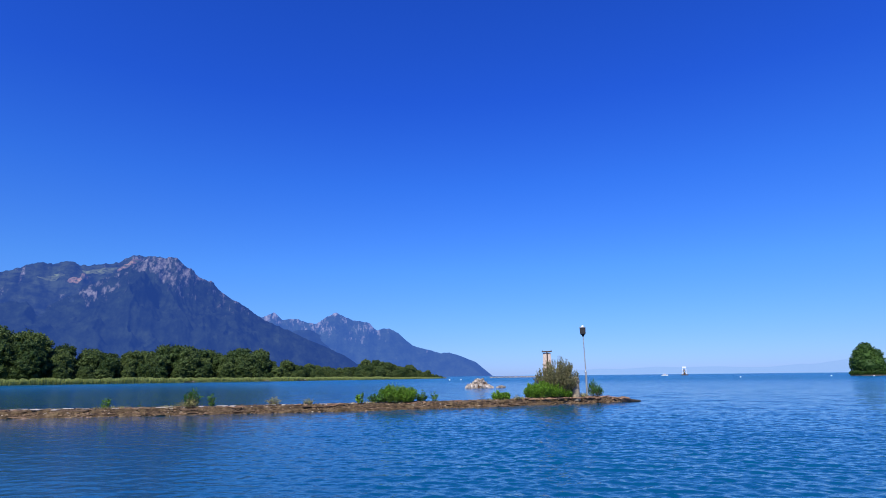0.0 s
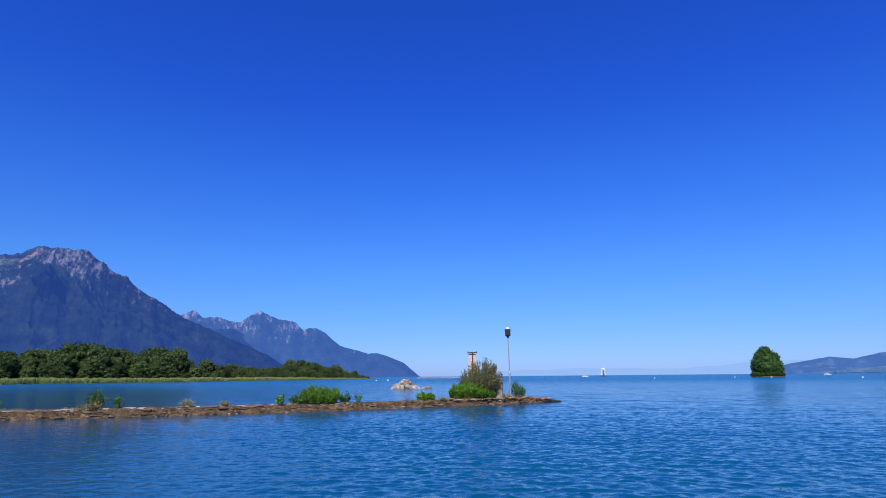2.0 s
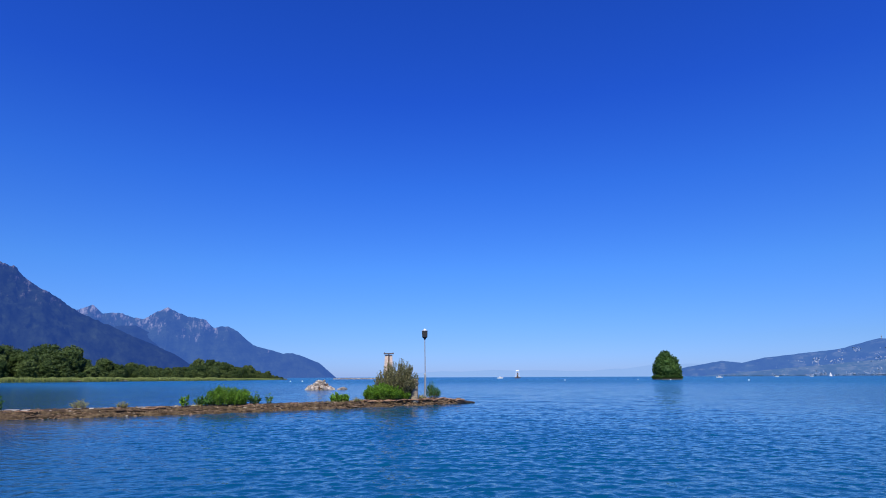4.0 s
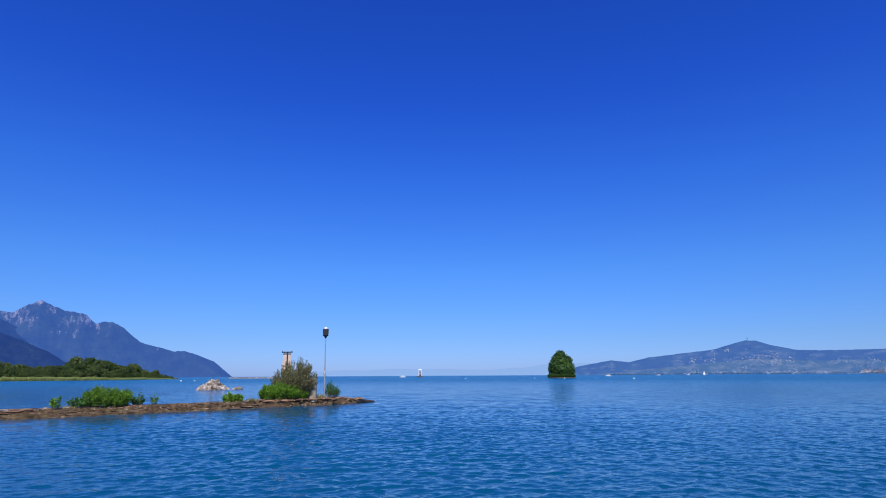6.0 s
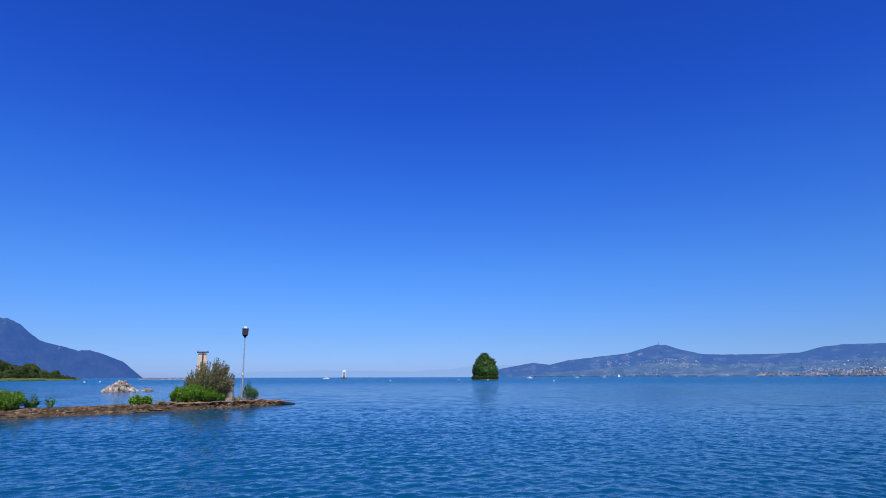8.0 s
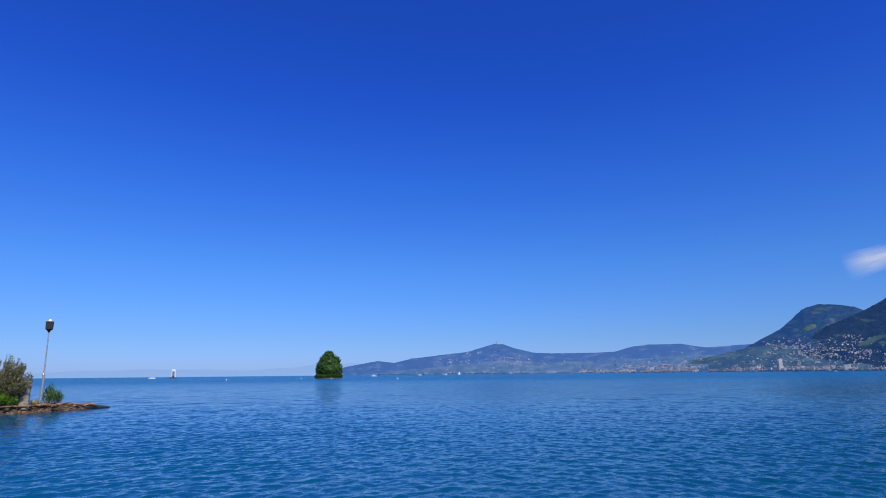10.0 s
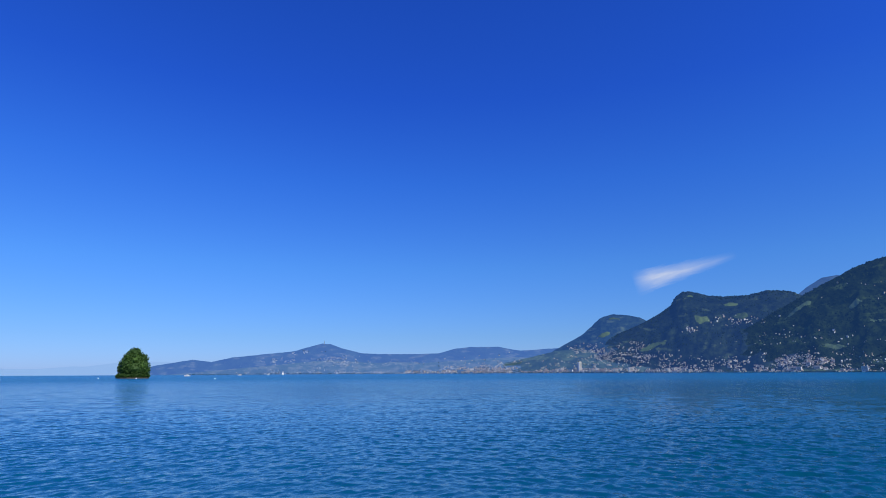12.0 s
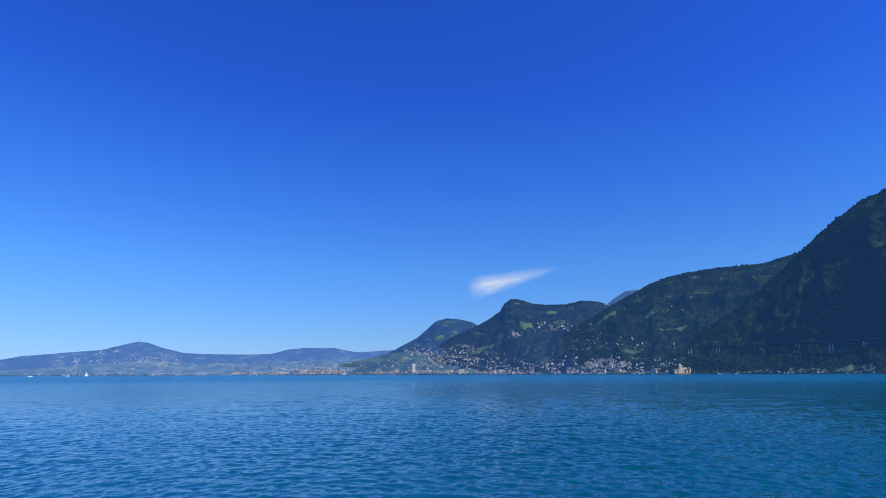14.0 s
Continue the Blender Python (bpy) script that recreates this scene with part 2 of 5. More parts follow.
def water_material():
    """Clear alpine lake water: base colour brighter blue with distance, turquoise towards the east."""
    mat, nt, bsdf = nodes_of("lake_water")
    geo = nt.nodes.new("ShaderNodeNewGeometry").outputs["Position"]
    xyz = nt.nodes.new("ShaderNodeSeparateXYZ")
    nt.links.new(geo, xyz.inputs[0])
    broad = noise_of(nt, 0.02, 3.0, 0.5, geo, (1.0, 2.2, 1.0))
    col = ramp(nt, broad, [(0.3, (0.0005, 0.056, 0.116)), (0.7, (0.001, 0.074, 0.150))])
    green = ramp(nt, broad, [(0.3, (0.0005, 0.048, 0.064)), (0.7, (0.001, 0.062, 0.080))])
    # greener base colour towards the east, placed to fit the camera's view
    eastward = math_node(nt, "SUBTRACT", xyz.outputs[0], math_node(nt, "MULTIPLY", xyz.outputs[1], 0.7))
    eastward = math_node(nt, "DIVIDE", eastward, 34.0, True)
    bsdf.inputs["IOR"].default_value = 1.333
    bsdf.inputs["Specular IOR Level"].default_value = 0.5
    ripple = noise_of(nt, 4.2, 3.0, 0.6, geo, (0.8, 1.2, 1.0))
    chop = noise_of(nt, 1.3, 2.0, 0.5, geo, (0.8, 1.2, 1.0))
    h = math_node(nt, "ADD", math_node(nt, "MULTIPLY", chop, 0.6), math_node(nt, "MULTIPLY", ripple, 0.20))
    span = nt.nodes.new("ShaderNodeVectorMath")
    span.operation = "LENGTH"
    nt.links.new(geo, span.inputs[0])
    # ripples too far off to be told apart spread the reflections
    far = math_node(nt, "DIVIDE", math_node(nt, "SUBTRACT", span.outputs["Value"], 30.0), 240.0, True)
    # base colour turns a brighter blue with distance, imitating reflected sky
    col = mixed(nt, far, mixed(nt, eastward, col, green), (0.001, 0.094, 0.190))
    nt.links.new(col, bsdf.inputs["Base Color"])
    nt.links.new(math_node(nt, "ADD", math_node(nt, "MULTIPLY", far, 0.21), 0.05), bsdf.inputs["Roughness"])
    # calmer in the lee of the western shore
    lee = math_node(nt, "ADD", xyz.outputs[0], math_node(nt, "MULTIPLY", xyz.outputs[1], 0.35))
    lee = math_node(nt, "DIVIDE", math_node(nt, "ADD", lee, 3.0), 9.0, True)
    bump_of(nt, bsdf, math_node(nt, "MULTIPLY", h, math_node(nt, "ADD", math_node(nt, "MULTIPLY", lee, math_node(nt, "ADD", math_node(nt, "MULTIPLY", far, 3.0), 0.7)), 0.35)), 0.65, 0.18)
    return mat


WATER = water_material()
EARTH = surface("wet_brown_earth", [(0.3, (0.040, 0.022, 0.012)), (0.55, (0.105, 0.062, 0.034)), (0.75, (0.20, 0.135, 0.078))],
                1.6, 0.9, 0.9, 0.05)
MOLE_EARTH = surface("packed_brown_earth", [(0.3, (0.035, 0.022, 0.013)), (0.5, (0.105, 0.070, 0.036)), (0.65, (0.19, 0.135, 0.070)), (0.8, (0.28, 0.22, 0.13))],
                     3.2, 0.9, 1.0, 0.09)
STONE_BROWN = surface("weathered_brown_stone", [(0.3, (0.07, 0.045, 0.028)), (0.55, (0.16, 0.105, 0.063)), (0.75, (0.30, 0.22, 0.145))],
                      2.2, 0.9, 0.8, 0.03, spread=0.55)
STONE_PALE = surface("pale_cap_stone", [(0.3, (0.26, 0.22, 0.18)), (0.7, (0.52, 0.47, 0.41))], 2.5, 0.9, 0.6, 0.02, spread=0.2)
CLOD, _nt, _b = nodes_of("crumbled_earth")
_c = ramp(_nt, _nt.nodes.new("ShaderNodeNewGeometry").outputs["Random Per Island"],
          [(0.0, (0.05, 0.032, 0.020)), (0.4, (0.15, 0.095, 0.055)), (0.8, (0.19, 0.125, 0.070)), (0.96, (0.24, 0.175, 0.105)), (1.0, (0.40, 0.35, 0.28))])
_nt.links.new(mixed(_nt, 1.0, _c, ramp(_nt, noise_of(_nt, 14.0), [(0.3, (0.7, 0.7, 0.7)), (0.7, (1.15, 1.15, 1.15))]), "MULTIPLY"), _b.inputs["Base Color"])
_b.inputs["Roughness"].default_value = 0.95
BOULDER = surface("pale_limestone", [(0.3, (0.16, 0.13, 0.10)), (0.7, (0.52, 0.46, 0.39))], 1.2, 0.9, 0.7, 0.05, spread=0.45)
POST_STONE = surface("weathered_post_stone", [(0.3, (0.16, 0.135, 0.095)), (0.7, (0.42, 0.36, 0.27))], 3.0, 0.9, 0.6, 0.03)
# Viaduct concrete in two tones: deck darkened as if shaded, piers paled as if sunlit.
VIADUCT = surface("shaded_viaduct_concrete", [(0.3, (0.20, 0.205, 0.21)), (0.7, (0.32, 0.32, 0.32))], 0.2, 0.9)
PIER = surface("sunlit_pier_concrete", [(0.3, (0.60, 0.60, 0.58)), (0.7, (0.76, 0.75, 0.73))], 0.2, 0.9)
CONCRETE = surface("stained_concrete", [(0.3, (0.15, 0.13, 0.10)), (0.7, (0.36, 0.32, 0.26))], 2.0, 0.9, 0.4, 0.02)
PLASTER = surface("pinkish_plaster", [(0.3, (0.44, 0.35, 0.30)), (0.7, (0.60, 0.50, 0.43))], 2.0, 0.9, 0.3, 0.01)
RUST = surface("rusty_steel", [(0.3, (0.035, 0.022, 0.016)), (0.7, (0.11, 0.065, 0.04))], 6.0, 0.8, 0.3, 0.005)
STEEL = surface("galvanised_steel", [(0.3, (0.30, 0.32, 0.34)), (0.7, (0.46, 0.48, 0.50))], 5.0, 0.5, metal=0.5)
BLACK = surface("black_paint", [(0.3, (0.012, 0.012, 0.014)), (0.7, (0.028, 0.028, 0.03))], 6.0, 0.6)
WHITE = surface("white_paint", [(0.3, (0.70, 0.70, 0.69)), (0.7, (0.84, 0.84, 0.82))], 3.0, 0.5)
DARK_WOOD = surface("tarred_wood", [(0.3, (0.02, 0.018, 0.015)), (0.7, (0.07, 0.055, 0.045))], 3.0, 0.8)
DRIFTWOOD = surface("reddish_driftwood", [(0.3, (0.14, 0.075, 0.042)), (0.7, (0.38, 0.235, 0.145))], 3.0, 0.9, 0.5, 0.01, spread=0.3)
BARK = surface("grey_bark", [(0.3, (0.05, 0.04, 0.03)), (0.7, (0.14, 0.11, 0.085))], 3.0, 0.95, 0.5, 0.02)
TWIG = surface("brown_twig", [(0.3, (0.06, 0.045, 0.03)), (0.7, (0.13, 0.10, 0.07))], 4.0, 0.9)
LEAF_BRIGHT = leaf_material("bright_green_leaf", (0.05, 0.12, 0.012), (0.18, 0.34, 0.030), (0.22, 0.42, 0.03))
LEAF_OLIVE = leaf_material("olive_green_leaf", (0.055, 0.070, 0.024), (0.27, 0.25, 0.13), (0.26, 0.28, 0.09))
LEAF_MID = leaf_material("weed_green_leaf", (0.03, 0.09, 0.015), (0.09, 0.20, 0.04), (0.10, 0.25, 0.04))
LEAF_DRY = leaf_material("straw_leaf", (0.19, 0.175, 0.06), (0.40, 0.36, 0.15), (0.32, 0.30, 0.1))
LEAF_TREE = leaf_material("woodland_leaf", (0.050, 0.076, 0.026), (0.084, 0.118, 0.042), (0.07, 0.11, 0.03), 0.52)
LEAF_ISLAND = leaf_material("island_tree_leaf", (0.028, 0.066, 0.015), (0.075, 0.145, 0.030), (0.07, 0.16, 0.02))
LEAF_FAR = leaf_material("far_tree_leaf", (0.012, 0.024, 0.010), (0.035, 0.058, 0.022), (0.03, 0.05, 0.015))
LEAF_REED = leaf_material("reed_leaf", (0.21, 0.26, 0.085), (0.28, 0.33, 0.115), (0.22, 0.30, 0.07))
WALL_HOUSE, _nt, _b = nodes_of("house_render")
_c = ramp(_nt, _nt.nodes.new("ShaderNodeObjectInfo").outputs["Random"],
          [(0.0, (0.78, 0.77, 0.75)), (0.4, (0.70, 0.68, 0.64)), (0.7, (0.62, 0.56, 0.49)), (1.0, (0.82, 0.81, 0.79))])
_nt.links.new(mixed(_nt, 1.0, _c, ramp(_nt, noise_of(_nt, 0.3), [(0.3, (0.8, 0.8, 0.8)), (0.7, (1.05, 1.05, 1.05))]), "MULTIPLY"),
              _b.inputs["Base Color"])
ROOF_HOUSE, _nt, _b = nodes_of("roof_tile")
_c = ramp(_nt, _nt.nodes.new("ShaderNodeObjectInfo").outputs["Random"],
          [(0.0, (0.22, 0.13, 0.095)), (0.5, (0.15, 0.10, 0.08)), (0.8, (0.11, 0.10, 0.095)), (1.0, (0.25, 0.145, 0.10))])
_nt.links.new(mixed(_nt, 1.0, _c, ramp(_nt, noise_of(_nt, 0.4), [(0.3, (0.75, 0.75, 0.75)), (0.7, (1.1, 1.1, 1.1))]), "MULTIPLY"),
              _b.inputs["Base Color"])
CASTLE_WALL = surface("sandstone_masonry", [(0.3, (0.30, 0.275, 0.24)), (0.7, (0.47, 0.435, 0.385))], 0.15, 0.95)
GLASS_DARK = surface("dark_window_glass", [(0.3, (0.02, 0.025, 0.03)), (0.7, (0.05, 0.06, 0.07))], 0.5, 0.15)
def haze_tinted(mat, haze_glow, amount):
    """Mixes an even glow into a far thing's material, to imitate haze in front of it."""
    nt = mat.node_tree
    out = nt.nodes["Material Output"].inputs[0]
    glow = node(nt, "ShaderNodeEmission", Color=(*haze_glow, 1), Strength=1.0)
    haze_mix = node(nt, "ShaderNodeMixShader", Fac=amount)
    nt.links.new(out.links[0].from_socket, haze_mix.inputs[1])
    nt.links.new(glow.outputs[0], haze_mix.inputs[2])
    nt.links.new(haze_mix.outputs[0], out)


WALL_STUFF, _nt, _b = nodes_of("far_house_render")
_c = ramp(_nt, _nt.nodes.new("ShaderNodeNewGeometry").outputs["Random Per Island"],
          [(0.0, (0.84, 0.83, 0.80)), (0.35, (0.66, 0.63, 0.58)), (0.55, (0.50, 0.44, 0.38)), (0.75, (0.62, 0.50, 0.40)), (1.0, (0.84, 0.82, 0.78))])
_nt.links.new(_c, _b.inputs["Base Color"])
ROOF_STUFF, _nt, _b = nodes_of("far_house_tiles")
_c = ramp(_nt, _nt.nodes.new("ShaderNodeNewGeometry").outputs["Random Per Island"],
          [(0.0, (0.22, 0.125, 0.085)), (0.3, (0.12, 0.08, 0.065)), (0.5, (0.08, 0.075, 0.075)), (0.75, (0.16, 0.10, 0.075)), (1.0, (0.10, 0.09, 0.09))])
_nt.links.new(_c, _b.inputs["Base Color"])
# paler copies for the houses farthest off, with more imitated haze
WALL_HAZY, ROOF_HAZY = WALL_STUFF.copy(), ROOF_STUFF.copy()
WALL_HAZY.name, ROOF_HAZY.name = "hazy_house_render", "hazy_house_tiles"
haze_tinted(WALL_HAZY, (0.120, 0.255, 0.58), 0.50)
haze_tinted(ROOF_HAZY, (0.120, 0.255, 0.58), 0.66)

# blue glow put into houses, roofs and trees in place of haze
haze_tinted(WALL_HOUSE, (0.085, 0.190, 0.44), 0.26)
haze_tinted(ROOF_HOUSE, (0.085, 0.190, 0.44), 0.30)
haze_tinted(WALL_STUFF, (0.075, 0.160, 0.34), 0.11)
haze_tinted(ROOF_STUFF, (0.060, 0.150, 0.42), 0.22)
haze_tinted(LEAF_FAR, (0.035, 0.120, 0.36), 0.32)
# Blue glow mixed into the left mountains' colour to imitate haze.
HAZE_GLOW = (0.036, 0.112, 0.52)
MASSIF_ROCK = distance_material("massif_slope", HAZE_GLOW, 0.38, (0.013, 0.022, 0.017), rock=(0.31, 0.285, 0.28), rock_at=0.785, rock_rise=0.00042, clumps=0.5, crown=0.05, grain=0.6)
CREST_ROCK = distance_material("crest_slope", HAZE_GLOW, 0.42, (0.020, 0.031, 0.022), (0.050, 0.068, 0.036), 0.56, meadow_scale=0.005, crown=0.05, rock=(0.36, 0.33, 0.32), rock_at=0.72,
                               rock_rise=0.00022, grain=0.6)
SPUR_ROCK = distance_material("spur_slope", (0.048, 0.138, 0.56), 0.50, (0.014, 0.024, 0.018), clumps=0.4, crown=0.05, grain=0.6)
SCREE = distance_material("pink_scree", HAZE_GLOW, 0.42, (0.20, 0.140, 0.115), (0.07, 0.09, 0.045), 0.50, meadow_scale=0.03, crown=0.05, clumps=0.6)
ALP = distance_material("alpine_grass", HAZE_GLOW, 0.42, (0.085, 0.110, 0.060), (0.04, 0.055, 0.03), 0.50, meadow_scale=0.03, crown=0.03, clumps=0.6)
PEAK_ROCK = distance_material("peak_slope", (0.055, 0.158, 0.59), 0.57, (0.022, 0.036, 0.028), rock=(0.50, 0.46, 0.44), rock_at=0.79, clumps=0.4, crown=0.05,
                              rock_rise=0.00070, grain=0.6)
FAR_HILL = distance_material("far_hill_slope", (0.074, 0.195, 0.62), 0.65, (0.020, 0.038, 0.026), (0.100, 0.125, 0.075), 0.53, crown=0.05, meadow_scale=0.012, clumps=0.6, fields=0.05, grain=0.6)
# paler glow than the hills behind, imitating haze low over the lake
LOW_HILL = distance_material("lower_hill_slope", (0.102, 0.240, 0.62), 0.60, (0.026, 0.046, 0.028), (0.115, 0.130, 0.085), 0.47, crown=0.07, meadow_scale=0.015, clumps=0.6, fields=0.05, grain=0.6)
# Almost all glow: the slope imitates the haze band along the horizon.
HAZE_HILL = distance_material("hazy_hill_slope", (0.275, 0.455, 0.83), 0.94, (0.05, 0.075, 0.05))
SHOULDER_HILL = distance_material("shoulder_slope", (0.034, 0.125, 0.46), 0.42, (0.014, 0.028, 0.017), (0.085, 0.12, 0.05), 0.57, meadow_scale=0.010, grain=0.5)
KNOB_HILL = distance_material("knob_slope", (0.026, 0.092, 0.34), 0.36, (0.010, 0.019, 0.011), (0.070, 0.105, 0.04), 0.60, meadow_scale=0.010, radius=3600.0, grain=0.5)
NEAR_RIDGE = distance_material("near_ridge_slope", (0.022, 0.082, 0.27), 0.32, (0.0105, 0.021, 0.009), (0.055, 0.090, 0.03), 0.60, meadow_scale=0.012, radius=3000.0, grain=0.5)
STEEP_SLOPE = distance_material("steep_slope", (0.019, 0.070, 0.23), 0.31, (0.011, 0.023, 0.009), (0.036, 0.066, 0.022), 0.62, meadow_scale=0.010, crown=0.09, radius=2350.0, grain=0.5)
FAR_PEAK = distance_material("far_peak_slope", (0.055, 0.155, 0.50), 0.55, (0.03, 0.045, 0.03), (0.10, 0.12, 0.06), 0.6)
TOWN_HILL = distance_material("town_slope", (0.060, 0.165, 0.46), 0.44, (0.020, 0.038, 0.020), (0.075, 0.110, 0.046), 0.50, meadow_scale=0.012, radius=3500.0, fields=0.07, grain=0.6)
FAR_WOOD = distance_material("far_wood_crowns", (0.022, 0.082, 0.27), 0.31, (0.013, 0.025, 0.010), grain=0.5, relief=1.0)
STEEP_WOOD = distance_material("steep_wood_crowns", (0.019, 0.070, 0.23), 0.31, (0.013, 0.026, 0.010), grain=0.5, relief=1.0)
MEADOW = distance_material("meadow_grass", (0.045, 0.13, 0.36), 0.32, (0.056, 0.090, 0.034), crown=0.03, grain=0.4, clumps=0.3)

# ---- water: one sheet to the horizon ----
def waves(x, y, cell):
    """Short-crested wind ripples; those finer than the sheet's cells fade out."""
    rng = np.random.default_rng(17)
    z = np.zeros_like(x)
    east = np.clip((x - 1.15 * y) / (0.9 * np.hypot(x, y) + 8) + 0.5, 0, 1)
    gust = 0.70 + 0.50 * fbm(x / 26, y / 17, 3, 77)
    for length, slope_of in ((0.17, 0.022), (0.24, 0.036), (0.34, 0.042), (0.48, 0.036), (0.70, 0.023), (1.1, 0.012), (2.0, 0.006), (5.0, 0.004)):
        fade = np.clip((length / np.maximum(cell, 1e-6) - 2.0) / 1.2, 0, 1) * (1 + 1.6 * np.clip(cell / 0.5, 0, 1))
        for k in range(14):
            # two wave trains, one per side, so crests lie across the camera's view
            way = np.radians((203 if k % 2 else 262) + rng.normal(0, 38))
            share = (1 - east) if k % 2 else 1.15 * east
            k = 2 * np.pi / (length * rng.uniform(0.8, 1.25))
            phase = k * (x * np.sin(way) + y * np.cos(way)) + rng.uniform(0, 6.28) + 2.2 * vnoise(x / length / 5, y / length / 5, 5)
            # gentle backs and short steep fronts
            z += share * fade * slope_of / k * (np.sin(phase) - 0.38 * np.sin(2 * phase))
    lee = np.clip((x + 0.35 * y + 3) / 9, 0, 1)
    return z * gust * (0.16 + 0.84 * lee)


_r = [9.5]
while _r[-1] < 260:
    _r.append(_r[-1] + max(0.065, _r[-1] ** 2 / 2244 * 0.28))
_r = np.array(_r)
_a = np.linspace(-46, 118, 800)
_A, _R = np.meshgrid(_a, _r, indexing="ij")
_x, _y = polar(_A, _R)
_cell = np.broadcast_to(np.gradient(_r), _R.shape)
_Z = waves(_x, _y, _cell) * np.clip((_R - 9.5) / 1.0, 0, 1) * np.clip((258 - _R) / 60, 0, 1)
_near = grid_mesh("near", _x, _y, _Z)
_b2 = bmesh.new()
_b2.from_mesh(_near)
for lo_a, hi_a, rr in ((-46, 118, np.geomspace(_r[-1], 4980, 60)), (-46, 118, np.array([0.002, 3, 9.5])), (118, 314, np.geomspace(0.002, 4980, 60))):
    _A, _R = np.meshgrid(np.linspace(lo_a, hi_a, 165), rr, indexing="ij")
    _far = grid_mesh("far", *polar(_A, _R), np.zeros_like(_R))
    _b2.from_mesh(_far)
    bpy.data.meshes.remove(_far)
_wm = bpy.data.meshes.new("water")
for _fc in _b2.faces:
    _fc.smooth = True
_b2.to_mesh(_wm)
_b2.free()
bpy.data.meshes.remove(_near)
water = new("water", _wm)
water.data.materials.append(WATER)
tagged(water, "rippled deep blue lake water", "lake", kind="structure")


# ---- far slopes ----
def slope(name, ridge, r_ridge, r_foot, material, label, steps, power=1.15, rough=0.16, grain=0.0, grain_size=9.0,
          seed=1, crag=0.0, ribs=0.0, rib_size=260.0):
    """A mountainside round the lake: crest heights by bearing and angle, gullies and tree crowns on it.
    Returns the height as a function of bearing and of the way up (0 at the foot, 1 on the crest)."""
    crest = np.array(ridge, float)

    def foot(b):
        return np.interp(b, *np.array(r_foot, float).T) if isinstance(r_foot, list) else r_foot + 0 * b

    def height(b, s):
        b, s = np.asarray(b, float), np.asarray(s, float)
        r = foot(b) + (r_ridge - foot(b)) * s
        x, y = polar(b, r)
        el = np.interp(b, crest[:, 0], crest[:, 1])
        top = np.maximum(r_ridge * np.tan(np.radians(el)) + EYE_Z, 0)
        if crag:
            top = top * (1 + crag * (ridged(b * 1.7, b * 0 + seed, 4, seed) - 0.45) * np.clip(el / 4, 0, 1))
        up = np.clip(s, 0, 1)
        body = top * (up ** power) * np.where(s > 1, 1 - (s - 1) * 1.6, 1)
        size = 0.35 * (r_ridge - 1200)
        wx, wy = x / size + fbm(x / size, y / size, 3, seed + 9), y / size + fbm(x / size, y / size, 3, seed + 19)
        gully = (ridged(wx * 2, wy * 2, 5, seed) - 0.5) * rough * top * np.sin(np.pi * up) ** 0.8
        if ribs:
            arc = np.radians(b) * r_ridge / rib_size + 0.7 * fbm(x / 300, y / 300, 3, seed + 29)
            gully = gully + ribs * top * (ridged(arc, s * 1.3 + seed, 5, seed + 39) - 0.5) * np.sin(np.pi * np.clip(up, 0, 1)) ** 0.7
        crowns = grain * (fbm(x / grain_size, y / grain_size, 2, seed + 5) - 0.3) * np.clip(top / 60, 0, 1) if grain else 0
        return np.where(s <= 0, -3.0, body + gully + crowns), x, y

    nb, ns = steps
    b = np.linspace(crest[0, 0], crest[-1, 0], nb)
    s = np.concatenate([[-0.02], np.linspace(0.0, 1.0, ns), [1.1, 1.3]])
    s[1] = 0.001
    B, S = np.meshgrid(b, s, indexing="ij")
    h, x, y = height(B, S)
    ob = new(name, grid_mesh(name, x, y, h))
    ob.data.materials.append(material)
    tagged(ob, label, "mountain", kind="structure")
    return height, foot


CREST = [(-62, 7.5), (-52, 8.0), (-45, 8.0), (-41.8, 8.4), (-40.4, 9.0), (-39.4, 9.5), (-38.4, 9.4), (-37.5, 9.75), (-36.2, 9.5),
         (-33.9, 9.85), (-32.6, 10.7), (-31.4, 10.65), (-29.6, 10.7), (-28.2, 9.6), (-26, 8.0), (-23, 5.5)]
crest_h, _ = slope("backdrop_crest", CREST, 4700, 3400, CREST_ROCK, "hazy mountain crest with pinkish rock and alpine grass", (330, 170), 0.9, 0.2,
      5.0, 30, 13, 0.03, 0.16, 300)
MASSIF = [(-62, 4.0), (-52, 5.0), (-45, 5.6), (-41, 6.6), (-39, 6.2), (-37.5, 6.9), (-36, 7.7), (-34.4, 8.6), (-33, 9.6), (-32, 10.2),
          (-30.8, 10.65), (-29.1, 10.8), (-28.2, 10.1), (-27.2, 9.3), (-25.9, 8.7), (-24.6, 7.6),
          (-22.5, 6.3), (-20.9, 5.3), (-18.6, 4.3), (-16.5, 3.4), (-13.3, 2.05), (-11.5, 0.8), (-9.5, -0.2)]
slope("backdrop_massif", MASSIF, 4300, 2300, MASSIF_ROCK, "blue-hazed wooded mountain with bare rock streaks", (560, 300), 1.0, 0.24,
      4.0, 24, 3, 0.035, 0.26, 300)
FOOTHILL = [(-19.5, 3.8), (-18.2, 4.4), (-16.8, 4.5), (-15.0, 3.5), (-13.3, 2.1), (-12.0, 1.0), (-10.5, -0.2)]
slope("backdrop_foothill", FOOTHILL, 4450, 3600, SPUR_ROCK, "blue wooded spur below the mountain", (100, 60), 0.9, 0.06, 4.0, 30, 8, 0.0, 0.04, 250)
